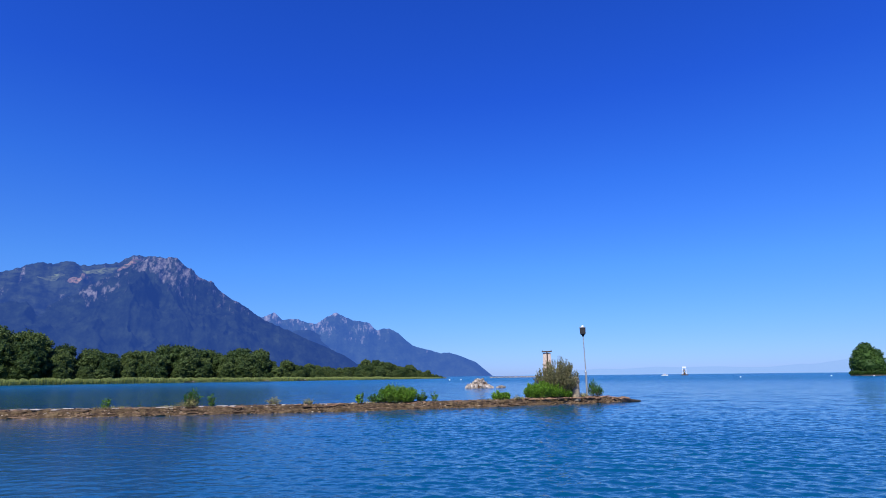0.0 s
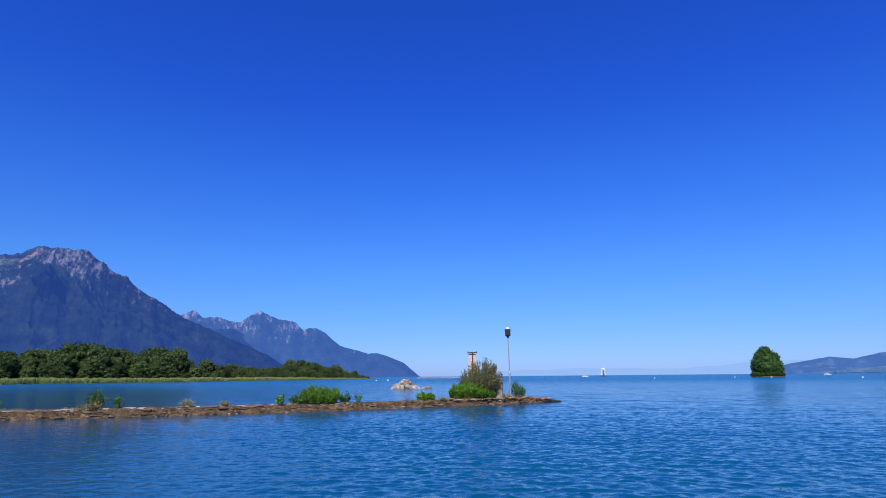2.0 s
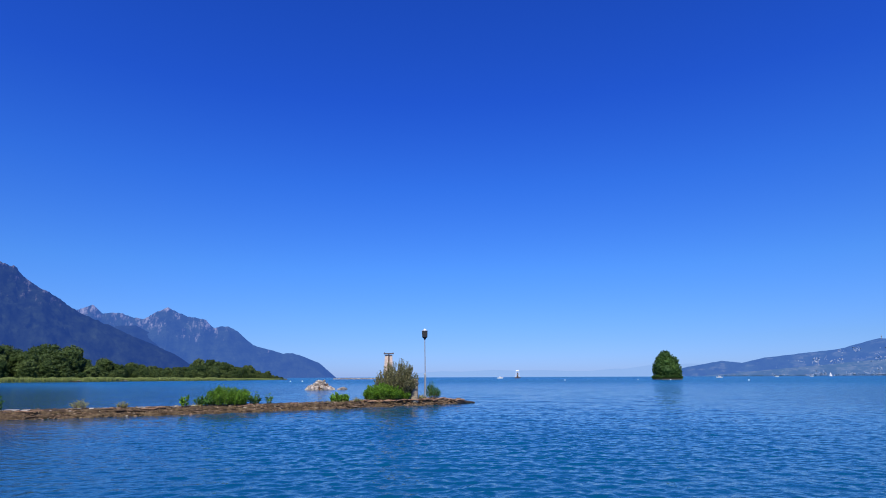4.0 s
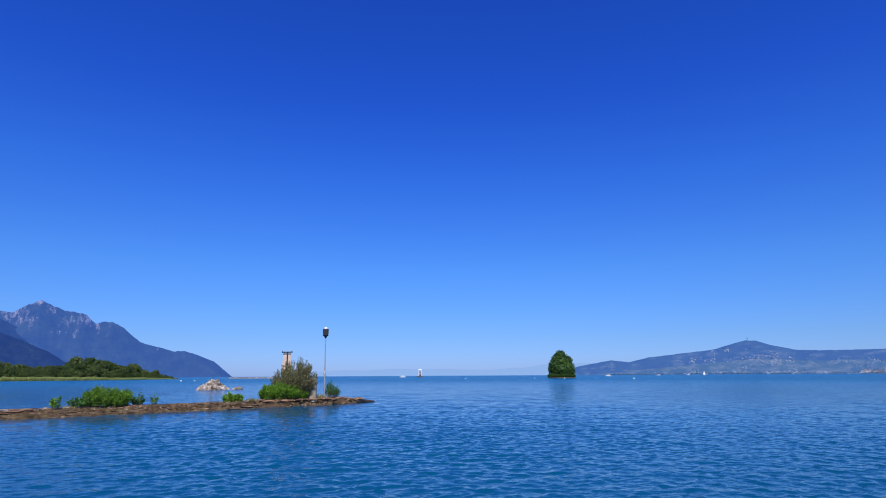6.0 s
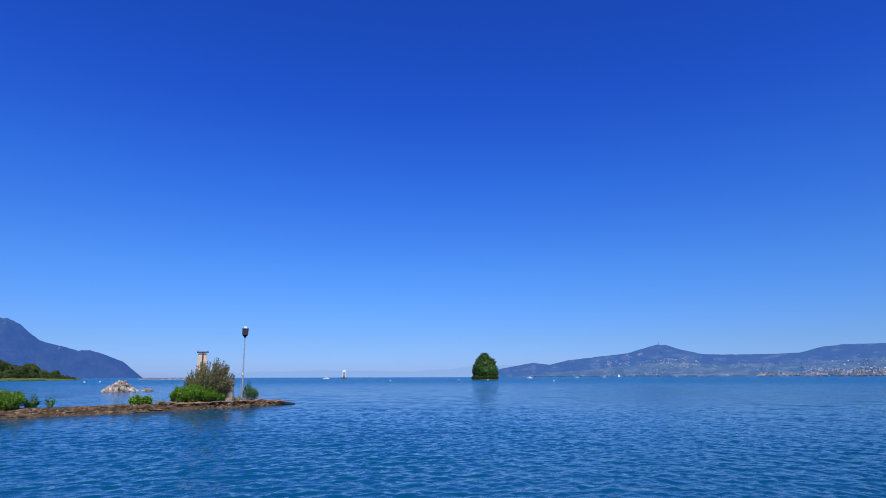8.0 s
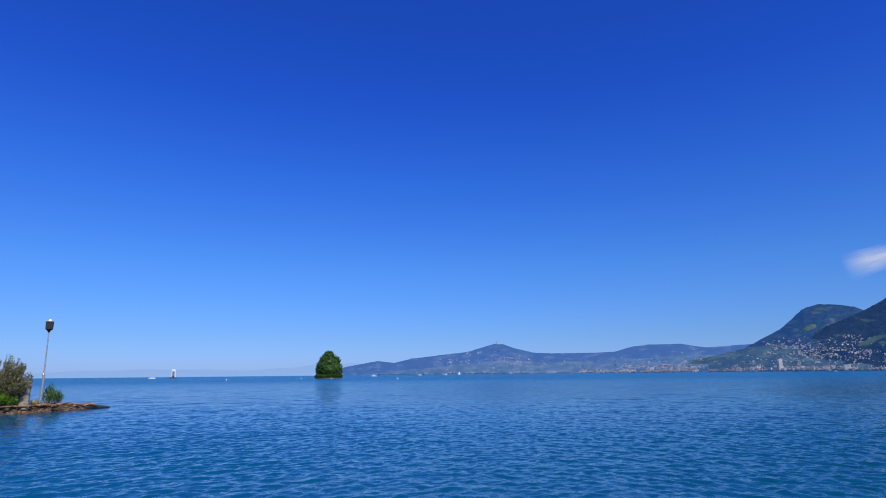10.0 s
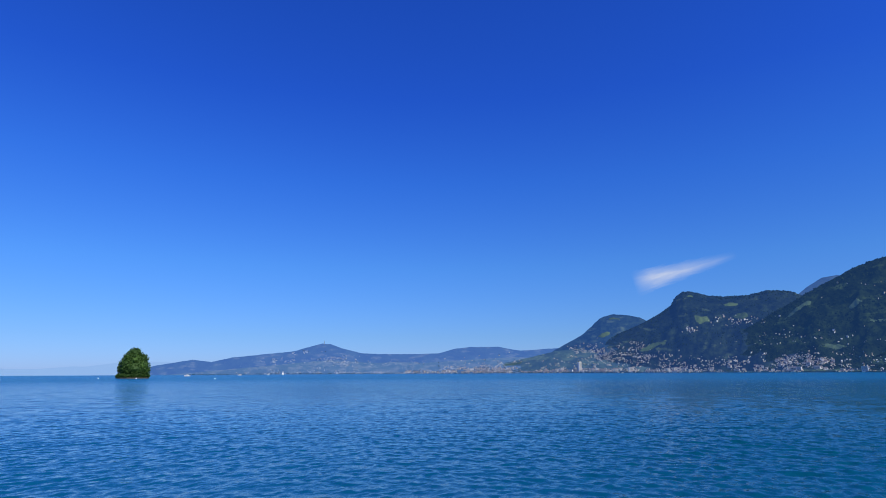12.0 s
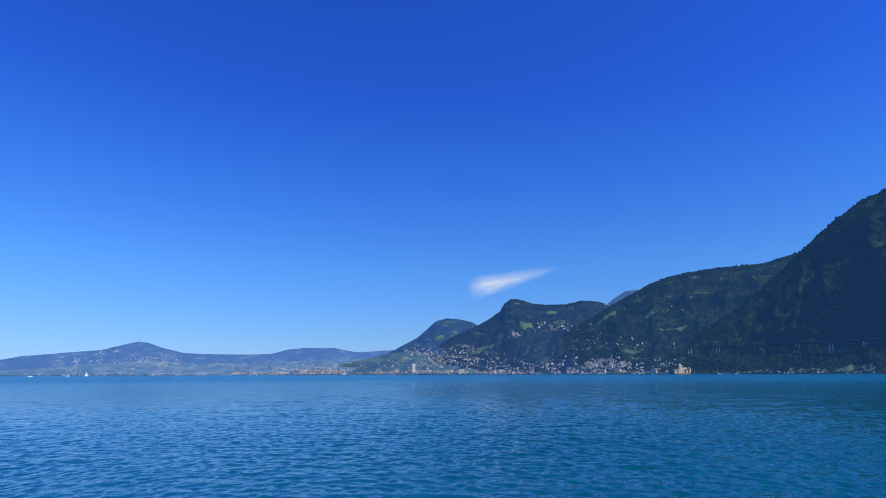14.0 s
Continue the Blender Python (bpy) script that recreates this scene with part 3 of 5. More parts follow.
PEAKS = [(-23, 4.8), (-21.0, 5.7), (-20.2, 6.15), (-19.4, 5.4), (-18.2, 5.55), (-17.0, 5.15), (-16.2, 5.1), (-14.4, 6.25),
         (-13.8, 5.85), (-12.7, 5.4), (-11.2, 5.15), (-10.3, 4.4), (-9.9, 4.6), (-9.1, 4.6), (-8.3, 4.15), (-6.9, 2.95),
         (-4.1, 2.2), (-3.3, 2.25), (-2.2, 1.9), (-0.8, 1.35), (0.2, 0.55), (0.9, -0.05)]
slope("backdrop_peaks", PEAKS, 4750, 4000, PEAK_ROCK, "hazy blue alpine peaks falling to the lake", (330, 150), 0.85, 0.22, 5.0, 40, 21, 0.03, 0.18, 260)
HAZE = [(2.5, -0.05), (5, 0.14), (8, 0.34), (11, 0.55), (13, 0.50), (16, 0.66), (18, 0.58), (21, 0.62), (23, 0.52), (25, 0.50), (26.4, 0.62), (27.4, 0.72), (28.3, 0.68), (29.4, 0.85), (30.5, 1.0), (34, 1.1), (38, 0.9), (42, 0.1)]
slope("backdrop_haze", HAZE, 4880, 4700, HAZE_HILL, "pale glowing slope imitating far hills and the haze band on the horizon", (80, 20), 1.0, 0.05, 0, 9, 31)
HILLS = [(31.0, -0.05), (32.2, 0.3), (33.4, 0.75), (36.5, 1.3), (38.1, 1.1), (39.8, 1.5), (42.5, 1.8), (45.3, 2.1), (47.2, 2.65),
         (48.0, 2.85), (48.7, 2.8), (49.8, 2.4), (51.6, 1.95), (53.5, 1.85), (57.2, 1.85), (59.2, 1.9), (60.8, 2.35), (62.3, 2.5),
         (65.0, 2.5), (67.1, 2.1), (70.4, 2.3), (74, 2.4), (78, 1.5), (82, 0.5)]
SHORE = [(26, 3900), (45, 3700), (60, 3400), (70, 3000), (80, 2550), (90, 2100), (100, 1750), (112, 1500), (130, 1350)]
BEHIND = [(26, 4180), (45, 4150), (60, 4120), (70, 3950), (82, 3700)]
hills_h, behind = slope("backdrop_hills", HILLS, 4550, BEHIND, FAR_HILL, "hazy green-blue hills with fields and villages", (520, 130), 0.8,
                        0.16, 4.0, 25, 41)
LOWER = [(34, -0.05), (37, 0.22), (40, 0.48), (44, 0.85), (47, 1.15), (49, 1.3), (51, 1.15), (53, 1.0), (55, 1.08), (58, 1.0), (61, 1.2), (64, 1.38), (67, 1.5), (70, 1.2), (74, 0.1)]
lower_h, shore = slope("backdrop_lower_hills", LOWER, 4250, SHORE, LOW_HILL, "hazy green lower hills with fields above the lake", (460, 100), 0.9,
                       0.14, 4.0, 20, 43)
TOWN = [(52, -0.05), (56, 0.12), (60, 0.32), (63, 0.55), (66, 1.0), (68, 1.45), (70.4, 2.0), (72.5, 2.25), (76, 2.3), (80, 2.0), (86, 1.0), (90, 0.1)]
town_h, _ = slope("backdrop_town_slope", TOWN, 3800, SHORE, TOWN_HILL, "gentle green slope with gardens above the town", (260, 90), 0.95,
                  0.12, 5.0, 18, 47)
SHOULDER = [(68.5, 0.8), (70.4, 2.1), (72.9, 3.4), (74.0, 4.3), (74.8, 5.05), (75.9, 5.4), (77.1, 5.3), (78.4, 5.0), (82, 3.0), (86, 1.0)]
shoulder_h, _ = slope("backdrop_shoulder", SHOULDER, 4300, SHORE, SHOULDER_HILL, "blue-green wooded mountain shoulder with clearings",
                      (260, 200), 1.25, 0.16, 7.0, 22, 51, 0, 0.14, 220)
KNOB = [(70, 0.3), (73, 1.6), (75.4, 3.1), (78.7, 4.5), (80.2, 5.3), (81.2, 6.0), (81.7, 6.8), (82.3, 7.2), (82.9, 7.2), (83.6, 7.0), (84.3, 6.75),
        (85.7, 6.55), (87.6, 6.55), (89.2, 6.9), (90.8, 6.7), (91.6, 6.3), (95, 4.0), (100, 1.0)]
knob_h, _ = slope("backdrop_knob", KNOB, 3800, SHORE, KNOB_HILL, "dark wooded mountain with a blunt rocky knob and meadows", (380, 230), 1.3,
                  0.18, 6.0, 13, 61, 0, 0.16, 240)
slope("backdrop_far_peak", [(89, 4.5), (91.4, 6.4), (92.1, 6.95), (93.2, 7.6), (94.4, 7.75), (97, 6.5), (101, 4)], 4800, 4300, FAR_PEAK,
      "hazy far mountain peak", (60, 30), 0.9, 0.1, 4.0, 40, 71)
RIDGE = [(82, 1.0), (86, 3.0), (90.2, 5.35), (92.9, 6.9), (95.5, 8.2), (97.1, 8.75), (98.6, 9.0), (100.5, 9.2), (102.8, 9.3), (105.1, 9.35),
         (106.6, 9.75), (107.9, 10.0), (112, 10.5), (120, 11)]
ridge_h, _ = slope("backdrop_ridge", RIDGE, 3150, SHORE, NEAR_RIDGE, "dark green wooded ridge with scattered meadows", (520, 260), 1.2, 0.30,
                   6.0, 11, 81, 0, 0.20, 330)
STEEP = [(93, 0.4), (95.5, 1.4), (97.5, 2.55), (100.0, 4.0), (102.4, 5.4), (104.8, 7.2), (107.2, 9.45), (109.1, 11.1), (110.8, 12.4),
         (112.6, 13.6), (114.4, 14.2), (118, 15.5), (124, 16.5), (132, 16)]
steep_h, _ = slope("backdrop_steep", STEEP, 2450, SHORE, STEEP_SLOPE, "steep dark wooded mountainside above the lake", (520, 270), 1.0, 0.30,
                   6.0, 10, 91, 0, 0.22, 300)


LAYERS = ((hills_h, 4550, 31, 82, behind), (lower_h, 4250, 34, 74, shore), (town_h, 3800, 52, 90, shore), (shoulder_h, 4300, 68.5, 86, shore),
          (knob_h, 3800, 70, 100, shore), (ridge_h, 3150, 82, 120, shore), (steep_h, 2450, 93, 132, shore))


# Heights of the far shore on a grid of bearings (tenths of a degree) and ways inland.
_TB, _TS = np.meshgrid(np.arange(340, 1215) / 10, np.geomspace(4, 1700, 130), indexing="ij")
_TR = shore(_TB) + _TS
_TZ = np.zeros_like(_TB)
for _h, _crest, _b0, _b1, _foot in LAYERS:
    _rows = (_TB[:, 0] > _b0) & (_TB[:, 0] < _b1)
    _up = (_TR - _foot(_TB)) / (_crest - _foot(_TB))
    _z = _h(_TB[_rows], np.clip(_up[_rows], 0.001, 1))[0]
    _TZ[_rows] = np.where((_up[_rows] > 0) & (_up[_rows] < 1), np.maximum(_TZ[_rows], _z), _TZ[_rows])
_TE = np.maximum.accumulate(np.degrees(np.arctan2(_TZ, _TR)), axis=1)


def ground(b, r):
    """Height of the far shore at a bearing and distance."""
    k = min(max((b - 34) * 10, 0), len(_TB) - 2)
    i, f = int(k), k - int(k)
    return float((1 - f) * np.interp(r, _TR[i], _TZ[i]) + f * np.interp(r, _TR[i + 1], _TZ[i + 1]))


def at(bearing, r, z=0.0, turn=0.0, size=1.0):
    """A pose at a bearing and distance, its y axis pointing away from the camera; size scales it."""
    x, y = polar(bearing, r)
    return pose(float(x), float(y), z, 0, 0, -bearing + turn) @ Matrix.Scale(size, 4)


# ---- leaves and trees ----
def leaf_cards(pts, dirs, length, width, rng, spread=0.7):
    """Folded leaf shapes at pts, growing roughly along dirs."""
    n = len(pts)
    d = dirs + rng.normal(0, spread, (n, 3))
    d /= np.linalg.norm(d, axis=1)[:, None]
    side = np.cross(d, rng.normal(0, 1, (n, 3)))
    side /= np.linalg.norm(side, axis=1)[:, None]
    up = np.cross(side, d)
    ln = length * rng.uniform(0.6, 1.3, (n, 1))
    wd = width * rng.uniform(0.6, 1.3, (n, 1))
    v = np.stack([pts, pts + d * ln * 0.5 + side * wd * 0.5 + up * wd * 0.15, pts + d * ln,
                  pts + d * ln * 0.5 - side * wd * 0.5 + up * wd * 0.15], 1).reshape(-1, 3)
    k = np.arange(n)[:, None] * 4
    f = np.concatenate([k + [0, 1, 2], k + [0, 2, 3]], 0)
    return v, f


def crown_mesh(name, lobes, count, size, seed, core=0.78):
    """A crown of leaf clumps on the shells of several lobes (centre, radii), with dark inner masses."""
    rng = np.random.default_rng(seed)
    vol = np.array([r[0] * r[1] + r[1] * r[2] for _, r in lobes])
    vs, fs, off = [], [], 0
    for (c, r), share in zip(lobes, vol / vol.sum()):
        n = int(count * share)
        d = rng.normal(0, 1, (n, 3))
        d /= np.linalg.norm(d, axis=1)[:, None]
        shell = (rng.uniform(0.72, 1.0, (n, 1)) + 0.14 * (vnoise(d[:, 0] * 3 + seed, d[:, 2] * 3 + d[:, 1] * 3, seed)[:, None] - 0.4))
        p = np.array(c) + d * np.array(r) * shell
        v, f = leaf_cards(p, d * 0.6 + [0, 0, 0.15], size, size * 0.9, rng, 0.8)
        vs.append(v), fs.append(f + off)
        off += len(v)
        bm = bmesh.new()
        bmesh.ops.create_icosphere(bm, subdivisions=2, radius=1)
        bv = np.array([q.co[:] for q in bm.verts])
        bf = np.array([[q.index for q in face.verts] for face in bm.faces])
        bm.free()
        bump = 0.8 + 0.4 * vnoise(bv[:, 0] * 3 + 7, bv[:, 1] * 3 + bv[:, 2] * 2, seed + 3)[:, None]
        vs.append(np.array(c) + bv * np.array(r) * core * bump), fs.append(bf + off)
        off += len(bv)
    return mesh(name, np.concatenate(vs), np.concatenate(fs).tolist())


def trunk_mesh(height, radius, seed, limbs=6, crown_base=0.35):
    rng = random.Random(seed)
    bm = bmesh.new()
    pts = [(0, 0, -0.4)] + [(rng.uniform(-0.02, 0.02) * height, rng.uniform(-0.02, 0.02) * height, height * k) for k in (0.2, 0.45, 0.7)]
    tube(bm, pts, [radius * 1.3, radius, radius * 0.7, radius * 0.3], 8)
    for _ in range(limbs):
        a, k = rng.uniform(0, 6.28), rng.uniform(crown_base, 0.6)
        reach = height * rng.uniform(0.15, 0.26)
        base = Vector((0, 0, height * k))
        tube(bm, [base, base + Vector((math.cos(a) * reach * 0.5, math.sin(a) * reach * 0.5, reach * 0.45)),
                  base + Vector((math.cos(a) * reach, math.sin(a) * reach, reach * 0.8))],
             [radius * 0.45, radius * 0.3, radius * 0.12], 5)
    return bm_mesh("trunk", bm, True)


def tree(m, height, width, seed, label, leaf_mat, group, count=7500, leaf=0.72):
    rng = random.Random(seed)
    ob = thing("tree", m, label, "tree", group)
    part("trunk", trunk_mesh(height * 0.8, height * 0.022, seed), BARK, ob)
    lobes = [((0, 0, height * 0.60), (width * 0.33, width * 0.33, height * 0.36)), ((0, 0, height * 0.34), (width * 0.40, width * 0.40, height * 0.28))]
    for k in range(34):
        a = k * 2.4 + rng.uniform(0, 0.6)
        lo = 0.12 + 0.74 * (k / 33) + rng.uniform(-0.04, 0.04)
        rr = width * rng.uniform(0.08, 0.17)
        out = width * (0.36 - 0.34 * max(lo - 0.42, 0))
        lobes.append(((math.cos(a) * out, math.sin(a) * out, height * lo), (rr, rr, height * rng.uniform(0.06, 0.13))))
    part("crown", crown_mesh("crown", lobes, count, leaf, seed, 0.74), leaf_mat, ob)
    return ob


def plant(name, m, label, w, h, seed, stems, leaves, length, width, leaf_mat, category="bush", group="", upright=0.5, dome=True, lean=0.0):
    """A shrub or weed: thin stems that fan out of its base, with leaves along them."""
    rng = np.random.default_rng(seed)
    ob = thing(name, m, label, category, group)
    bm = bmesh.new()
    pts, dirs = [], []
    for _ in range(stems):
        a, q = rng.uniform(0, 2 * np.pi), math.sqrt(rng.uniform(0, 1))
        base = Vector((math.cos(a) * q * w * 0.28, math.sin(a) * q * w * 0.28, 0))
        top_h = h * (math.sqrt(max(1 - 0.75 * q * q, 0.1)) if dome else 1) * rng.uniform(0.6, 1.0)
        tip = Vector((math.cos(a) * q * w * 0.5, math.sin(a) * q * w * 0.5, top_h))
        tip.x += lean * top_h
        mid = base.lerp(tip, 0.5) + Vector((0, 0, top_h * 0.08 * upright))
        tube(bm, [base, mid, tip], [0.010 + h * 0.004, 0.008 + h * 0.002, 0.004], 4)
        for _k in range(leaves):
            u = rng.uniform(0.12, 1.0)
            p = base.lerp(mid, u * 2) if u < 0.5 else mid.lerp(tip, u * 2 - 1)
            pts.append(p[:])
            g = rng.uniform(0, 2 * np.pi)
            dirs.append((math.cos(g), math.sin(g), upright * 1.2))
    part("stems", bm, TWIG, ob)
    v, f = leaf_cards(np.array(pts), np.array(dirs), length, width, rng, 0.35)
    part("leaves", mesh("leaves", v, f.tolist()), leaf_mat, ob)
    return ob


# ---- breakwater in the foreground ----
# Waterline of its near side, from the far left to its tip.
MOLE = np.array([(-62, 25.5), (-45, 29.7), (-28.6, 33.6), (-16.2, 36.5), (-9.5, 38.7), (-2.3, 41.6), (3.0, 44.3), (8.1, 47.0), (11.7, 49.5)])
_len = np.concatenate([[0], np.cumsum(np.hypot(*np.diff(MOLE, axis=0).T))])


def mole_at(u, back=0.0):
    """A point at u metres along the breakwater, back metres behind its near waterline."""
    x, y = np.interp(u, _len, MOLE[:, 0]), np.interp(u, _len, MOLE[:, 1])
    dx = np.interp(u + 1.5, _len, MOLE[:, 0]) - np.interp(u - 1.5, _len, MOLE[:, 0])
    dy = np.interp(u + 1.5, _len, MOLE[:, 1]) - np.interp(u - 1.5, _len, MOLE[:, 1])
    n = np.hypot(dx, dy)
    return x - dy / n * back, y + dx / n * back


def mole_bearing(bearing, back=0.9):
    """How far along the breakwater a bearing meets it."""
    u = np.linspace(0, _len[-1], 1500)
    x, y = mole_at(u, back)
    return float(u[np.argmin(np.abs(np.degrees(np.arctan2(x, y)) - bearing))])


MOLE_TOP = 0.46
_u = np.linspace(0, _len[-1], 1900)
_prof = [(-0.35, -0.5), (-0.05, -0.05), (0.02, 0.05), (0.08, 0.12), (0.15, 0.16), (0.22, 0.2), (0.28, 0.28), (0.34, 0.36), (0.42, 0.41), (0.55, 0.44), (0.8, 0.46), (1.1, 0.47), (1.6, 0.45),
         (2.1, 0.4), (2.4, 0.1), (2.7, -0.5)]
_U, _K = np.meshgrid(_u, np.arange(len(_prof)), indexing="ij")
_back, _z = np.array(_prof)[_K, 0], np.array(_prof)[_K, 1]
_end = np.clip((_len[-1] - _U) / 2.2, 0.0, 1) ** 0.6
_back = 1.0 + (_back - 1.0) * (0.25 + 0.75 * _end) + 0.42 * (fbm(_U * 1.9, _K * 0.6, 5, 4) - 0.5)
_z = _z * (0.4 + 0.6 * _end) + 0.16 * (fbm(_U * 2.6, _K * 0.8, 5, 6) - 0.5) * (_z > 0)
_x, _y = mole_at(_U, _back)
mole = new("breakwater", grid_mesh("breakwater", _x, _y, _z))
mole.data.materials.append(MOLE_EARTH)
tagged(mole, "low brown earth and stone breakwater overgrown with weeds", "breakwater", kind="structure")


def rough_block(seed, sx, sy, sz, jag=0.16):
    """A worn stone block with uneven faces."""
    rng = random.Random(seed)
    bm = bmesh.new()
    bmesh.ops.create_cube(bm, size=1)
    bmesh.ops.bevel(bm, geom=list(bm.edges), offset=0.12, segments=1, affect="EDGES")
    for v in bm.verts:
        v.co = Vector((v.co.x * sx * (1 + rng.uniform(-jag, jag)), v.co.y * sy * (1 + rng.uniform(-jag, jag)),
                       v.co.z * sz * (1 + rng.uniform(-jag, jag))))
    return bm_mesh("stone", bm)


_blocks = [rough_block(k, 1.0, 0.30, 0.13, 0.38) for k in range(8)]
_caps = [rough_block(20 + k, 1.0, 0.5, 0.05, 0.28) for k in range(6)]
_rng = random.Random(5)
for row_z, row_back, lo, hi, keep in ((0.0, 0.06, 0.3, 1.1, 0.5), (0.10, 0.14, 0.3, 0.9, 0.42), (0.19, 0.25, 0.3, 1.0, 0.42), (0.28, 0.33, 0.3, 0.9, 0.42),
                                      (0.37, 0.46, 0.25, 0.8, 0.42)):
    u = mole_bearing(-43)
    while u < _len[-1] - 3.0:
        ln = _rng.uniform(lo, hi)
        if _rng.random() < keep:
            x, y = mole_at(u + ln / 2, row_back + 0.07 + _rng.uniform(-0.08, 0.1))
            x2, y2 = mole_at(u + ln / 2 + 0.5, row_back)
            x1, y1 = mole_at(u + ln / 2 - 0.5, row_back)
            a = math.degrees(math.atan2(y2 - y1, x2 - x1))
            part("stone", _rng.choice(_blocks), STONE_BROWN, mole,
                 m=pose(float(x), float(y), row_z + _rng.uniform(-0.05, 0.05), _rng.uniform(-10, 10), _rng.uniform(-3, 3), a + _rng.uniform(-8, 8))
                 @ Matrix.Diagonal((ln * 0.97, _rng.uniform(0.6, 1.1), _rng.uniform(0.35, 0.8), 1)))
        u += ln
u = mole_bearing(-43)
while u < mole_bearing(1.5):
    ln = _rng.uniform(0.2, 0.7)
    chance = 0.75 if u < mole_bearing(-13) else 0.25
    if _rng.random() < chance:
        x, y = mole_at(u, _rng.uniform(0.55, 1.2))
        part("stone", _rng.choice(_caps), STONE_PALE, mole, "flat pale capping stone",
             m=pose(float(x), float(y), MOLE_TOP + _rng.uniform(-0.01, 0.03), _rng.uniform(-4, 4), _rng.uniform(-3, 3), 20 + _rng.uniform(-15, 15))
             @ Matrix.Diagonal((ln, _rng.uniform(0.6, 1.2), _rng.uniform(0.7, 1.3), 1)))
    u += ln + _rng.uniform(0, 0.5)


# crumbled earth and small stones on its face and top, and thin grass along its edge
_g = np.random.default_rng(61)
_bm = bmesh.new()
bmesh.ops.create_icosphere(_bm, subdivisions=1, radius=1)
_cv = np.array([v.co[:] for v in _bm.verts])
_cf = np.array([[v.index for v in f.verts] for f in _bm.faces])
_bm.free()
_n = 7500
_cu = _g.uniform(mole_bearing(-44), _len[-1] - 0.6, _n)
_cb = np.where(_g.random(_n) < 0.7, _g.uniform(-0.02, 0.45, _n), _g.uniform(0.4, 1.8, _n))
_cz = np.interp(_cb, [-0.02, 0.1, 0.22, 0.34, 0.5, 1.8], [0.0, 0.12, 0.21, 0.36, 0.45, 0.45]) * np.clip((_len[-1] - _cu) / 2.2, 0.35, 1)
_cx, _cy = mole_at(_cu, _cb + 0.05)
_cs = 0.02 + 0.065 * _g.random(_n) ** 3
_v = _cv[None] * (1 + _g.normal(0, 0.22, (_n, len(_cv), 1))) * (_cs[:, None] * np.stack([_g.uniform(0.9, 1.9, _n), _g.uniform(0.7, 1.2, _n), _g.uniform(0.5, 0.9, _n)], 1))[:, None]
_v = _v + np.stack([_cx, _cy, _cz], 1)[:, None]
_f = (_cf[None] + (np.arange(_n) * len(_cv))[:, None, None]).reshape(-1, 3)
rubble = part("rubble", mesh("rubble", _v.reshape(-1, 3), _f.tolist()), CLOD)
tagged(rubble, "crumbled brown earth and small stones on the breakwater", "rubble", kind="stuff")
_n = 3600
_cu = _g.uniform(mole_bearing(-44), _len[-1] - 2.5, _n)
_cu = _cu[vnoise(_cu * 0.5, _cu * 0, 3) > 0.55]
_n = len(_cu)
_cx, _cy = mole_at(_cu, _g.uniform(0.3, 1.5, _n))
_v, _f = leaf_cards(np.stack([_cx, _cy, np.full(_n, 0.42)], 1), np.tile([0.0, 0.0, 1.0], (_n, 1)), 0.2, 0.022, _g, 0.35)
verge = part("short_grass", mesh("short_grass", _v, _f.tolist()), LEAF_DRY)
tagged(verge, "thin yellow-green grass along the breakwater's top", "grass", kind="stuff")


def on_mole(bearing, back=0.9, z=MOLE_TOP - 0.03):
    x, y = mole_at(mole_bearing(bearing, back), back)
    return pose(float(x), float(y), z, 0, 0, -bearing)


# weeds along the breakwater, from the landward side to the tip
plant("weed", on_mole(-33.4), "small light green weed on the breakwater", 0.5, 0.85, 1, 7, 14, 0.16, 0.08, LEAF_BRIGHT, "weed")
plant("weed", on_mole(-30.8), "thin grass tuft on the breakwater", 0.15, 0.5, 2, 3, 5, 0.16, 0.03, LEAF_MID, "weed")
plant("bush", on_mole(-26.85), "dark green bushy weed with yellowed foot", 1.15, 1.45, 3, 24, 22, 0.15, 0.08, LEAF_MID)
plant("grass_tuft", on_mole(-27.1, 0.5), "yellow-green grass tuft on the breakwater edge", 1.2, 0.6, 4, 50, 5, 0.28, 0.03, LEAF_DRY, "grass")
plant("weed", on_mole(-25.18), "upright dark green weed", 0.5, 0.95, 5, 9, 18, 0.15, 0.08, LEAF_MID, "weed")
plant("grass_tuft", on_mole(-19.8), "dry straw-coloured grass tuft", 0.9, 0.5, 6, 40, 4, 0.3, 0.03, LEAF_DRY, "grass", "dry grass tufts")
plant("grass_tuft", on_mole(-16.7), "dry straw-coloured grass tuft", 0.7, 0.4, 7, 34, 4, 0.28, 0.03, LEAF_DRY, "grass", "dry grass tufts")
plant("weed", on_mole(-11.9, 0.5), "upright bright green weed on the stony edge", 0.6, 1.0, 8, 10, 22, 0.16, 0.09, LEAF_BRIGHT, "weed")
plant("bush", on_mole(-10.2, 1.1), "low leafy green weed bush", 1.5, 0.75, 9, 40, 20, 0.14, 0.08, LEAF_MID)
plant("bush", on_mole(-8.9, 1.0), "dense bright green nettle bush", 1.9, 1.38, 10, 120, 60, 0.15, 0.042, LEAF_BRIGHT, "bush", "nettle bushes")
plant("bush", on_mole(-7.5, 1.0), "dense bright green nettle bush", 1.8, 1.2, 11, 120, 60, 0.15, 0.042, LEAF_BRIGHT, "bush", "nettle bushes")
plant("bush", on_mole(-6.0, 1.0), "small leafy green weed bush", 0.9, 0.85, 12, 24, 18, 0.14, 0.07, LEAF_MID)
plant("weed", on_mole(-4.85), "slender green weed on the breakwater", 0.55, 0.8, 13, 8, 16, 0.15, 0.07, LEAF_MID, "weed")
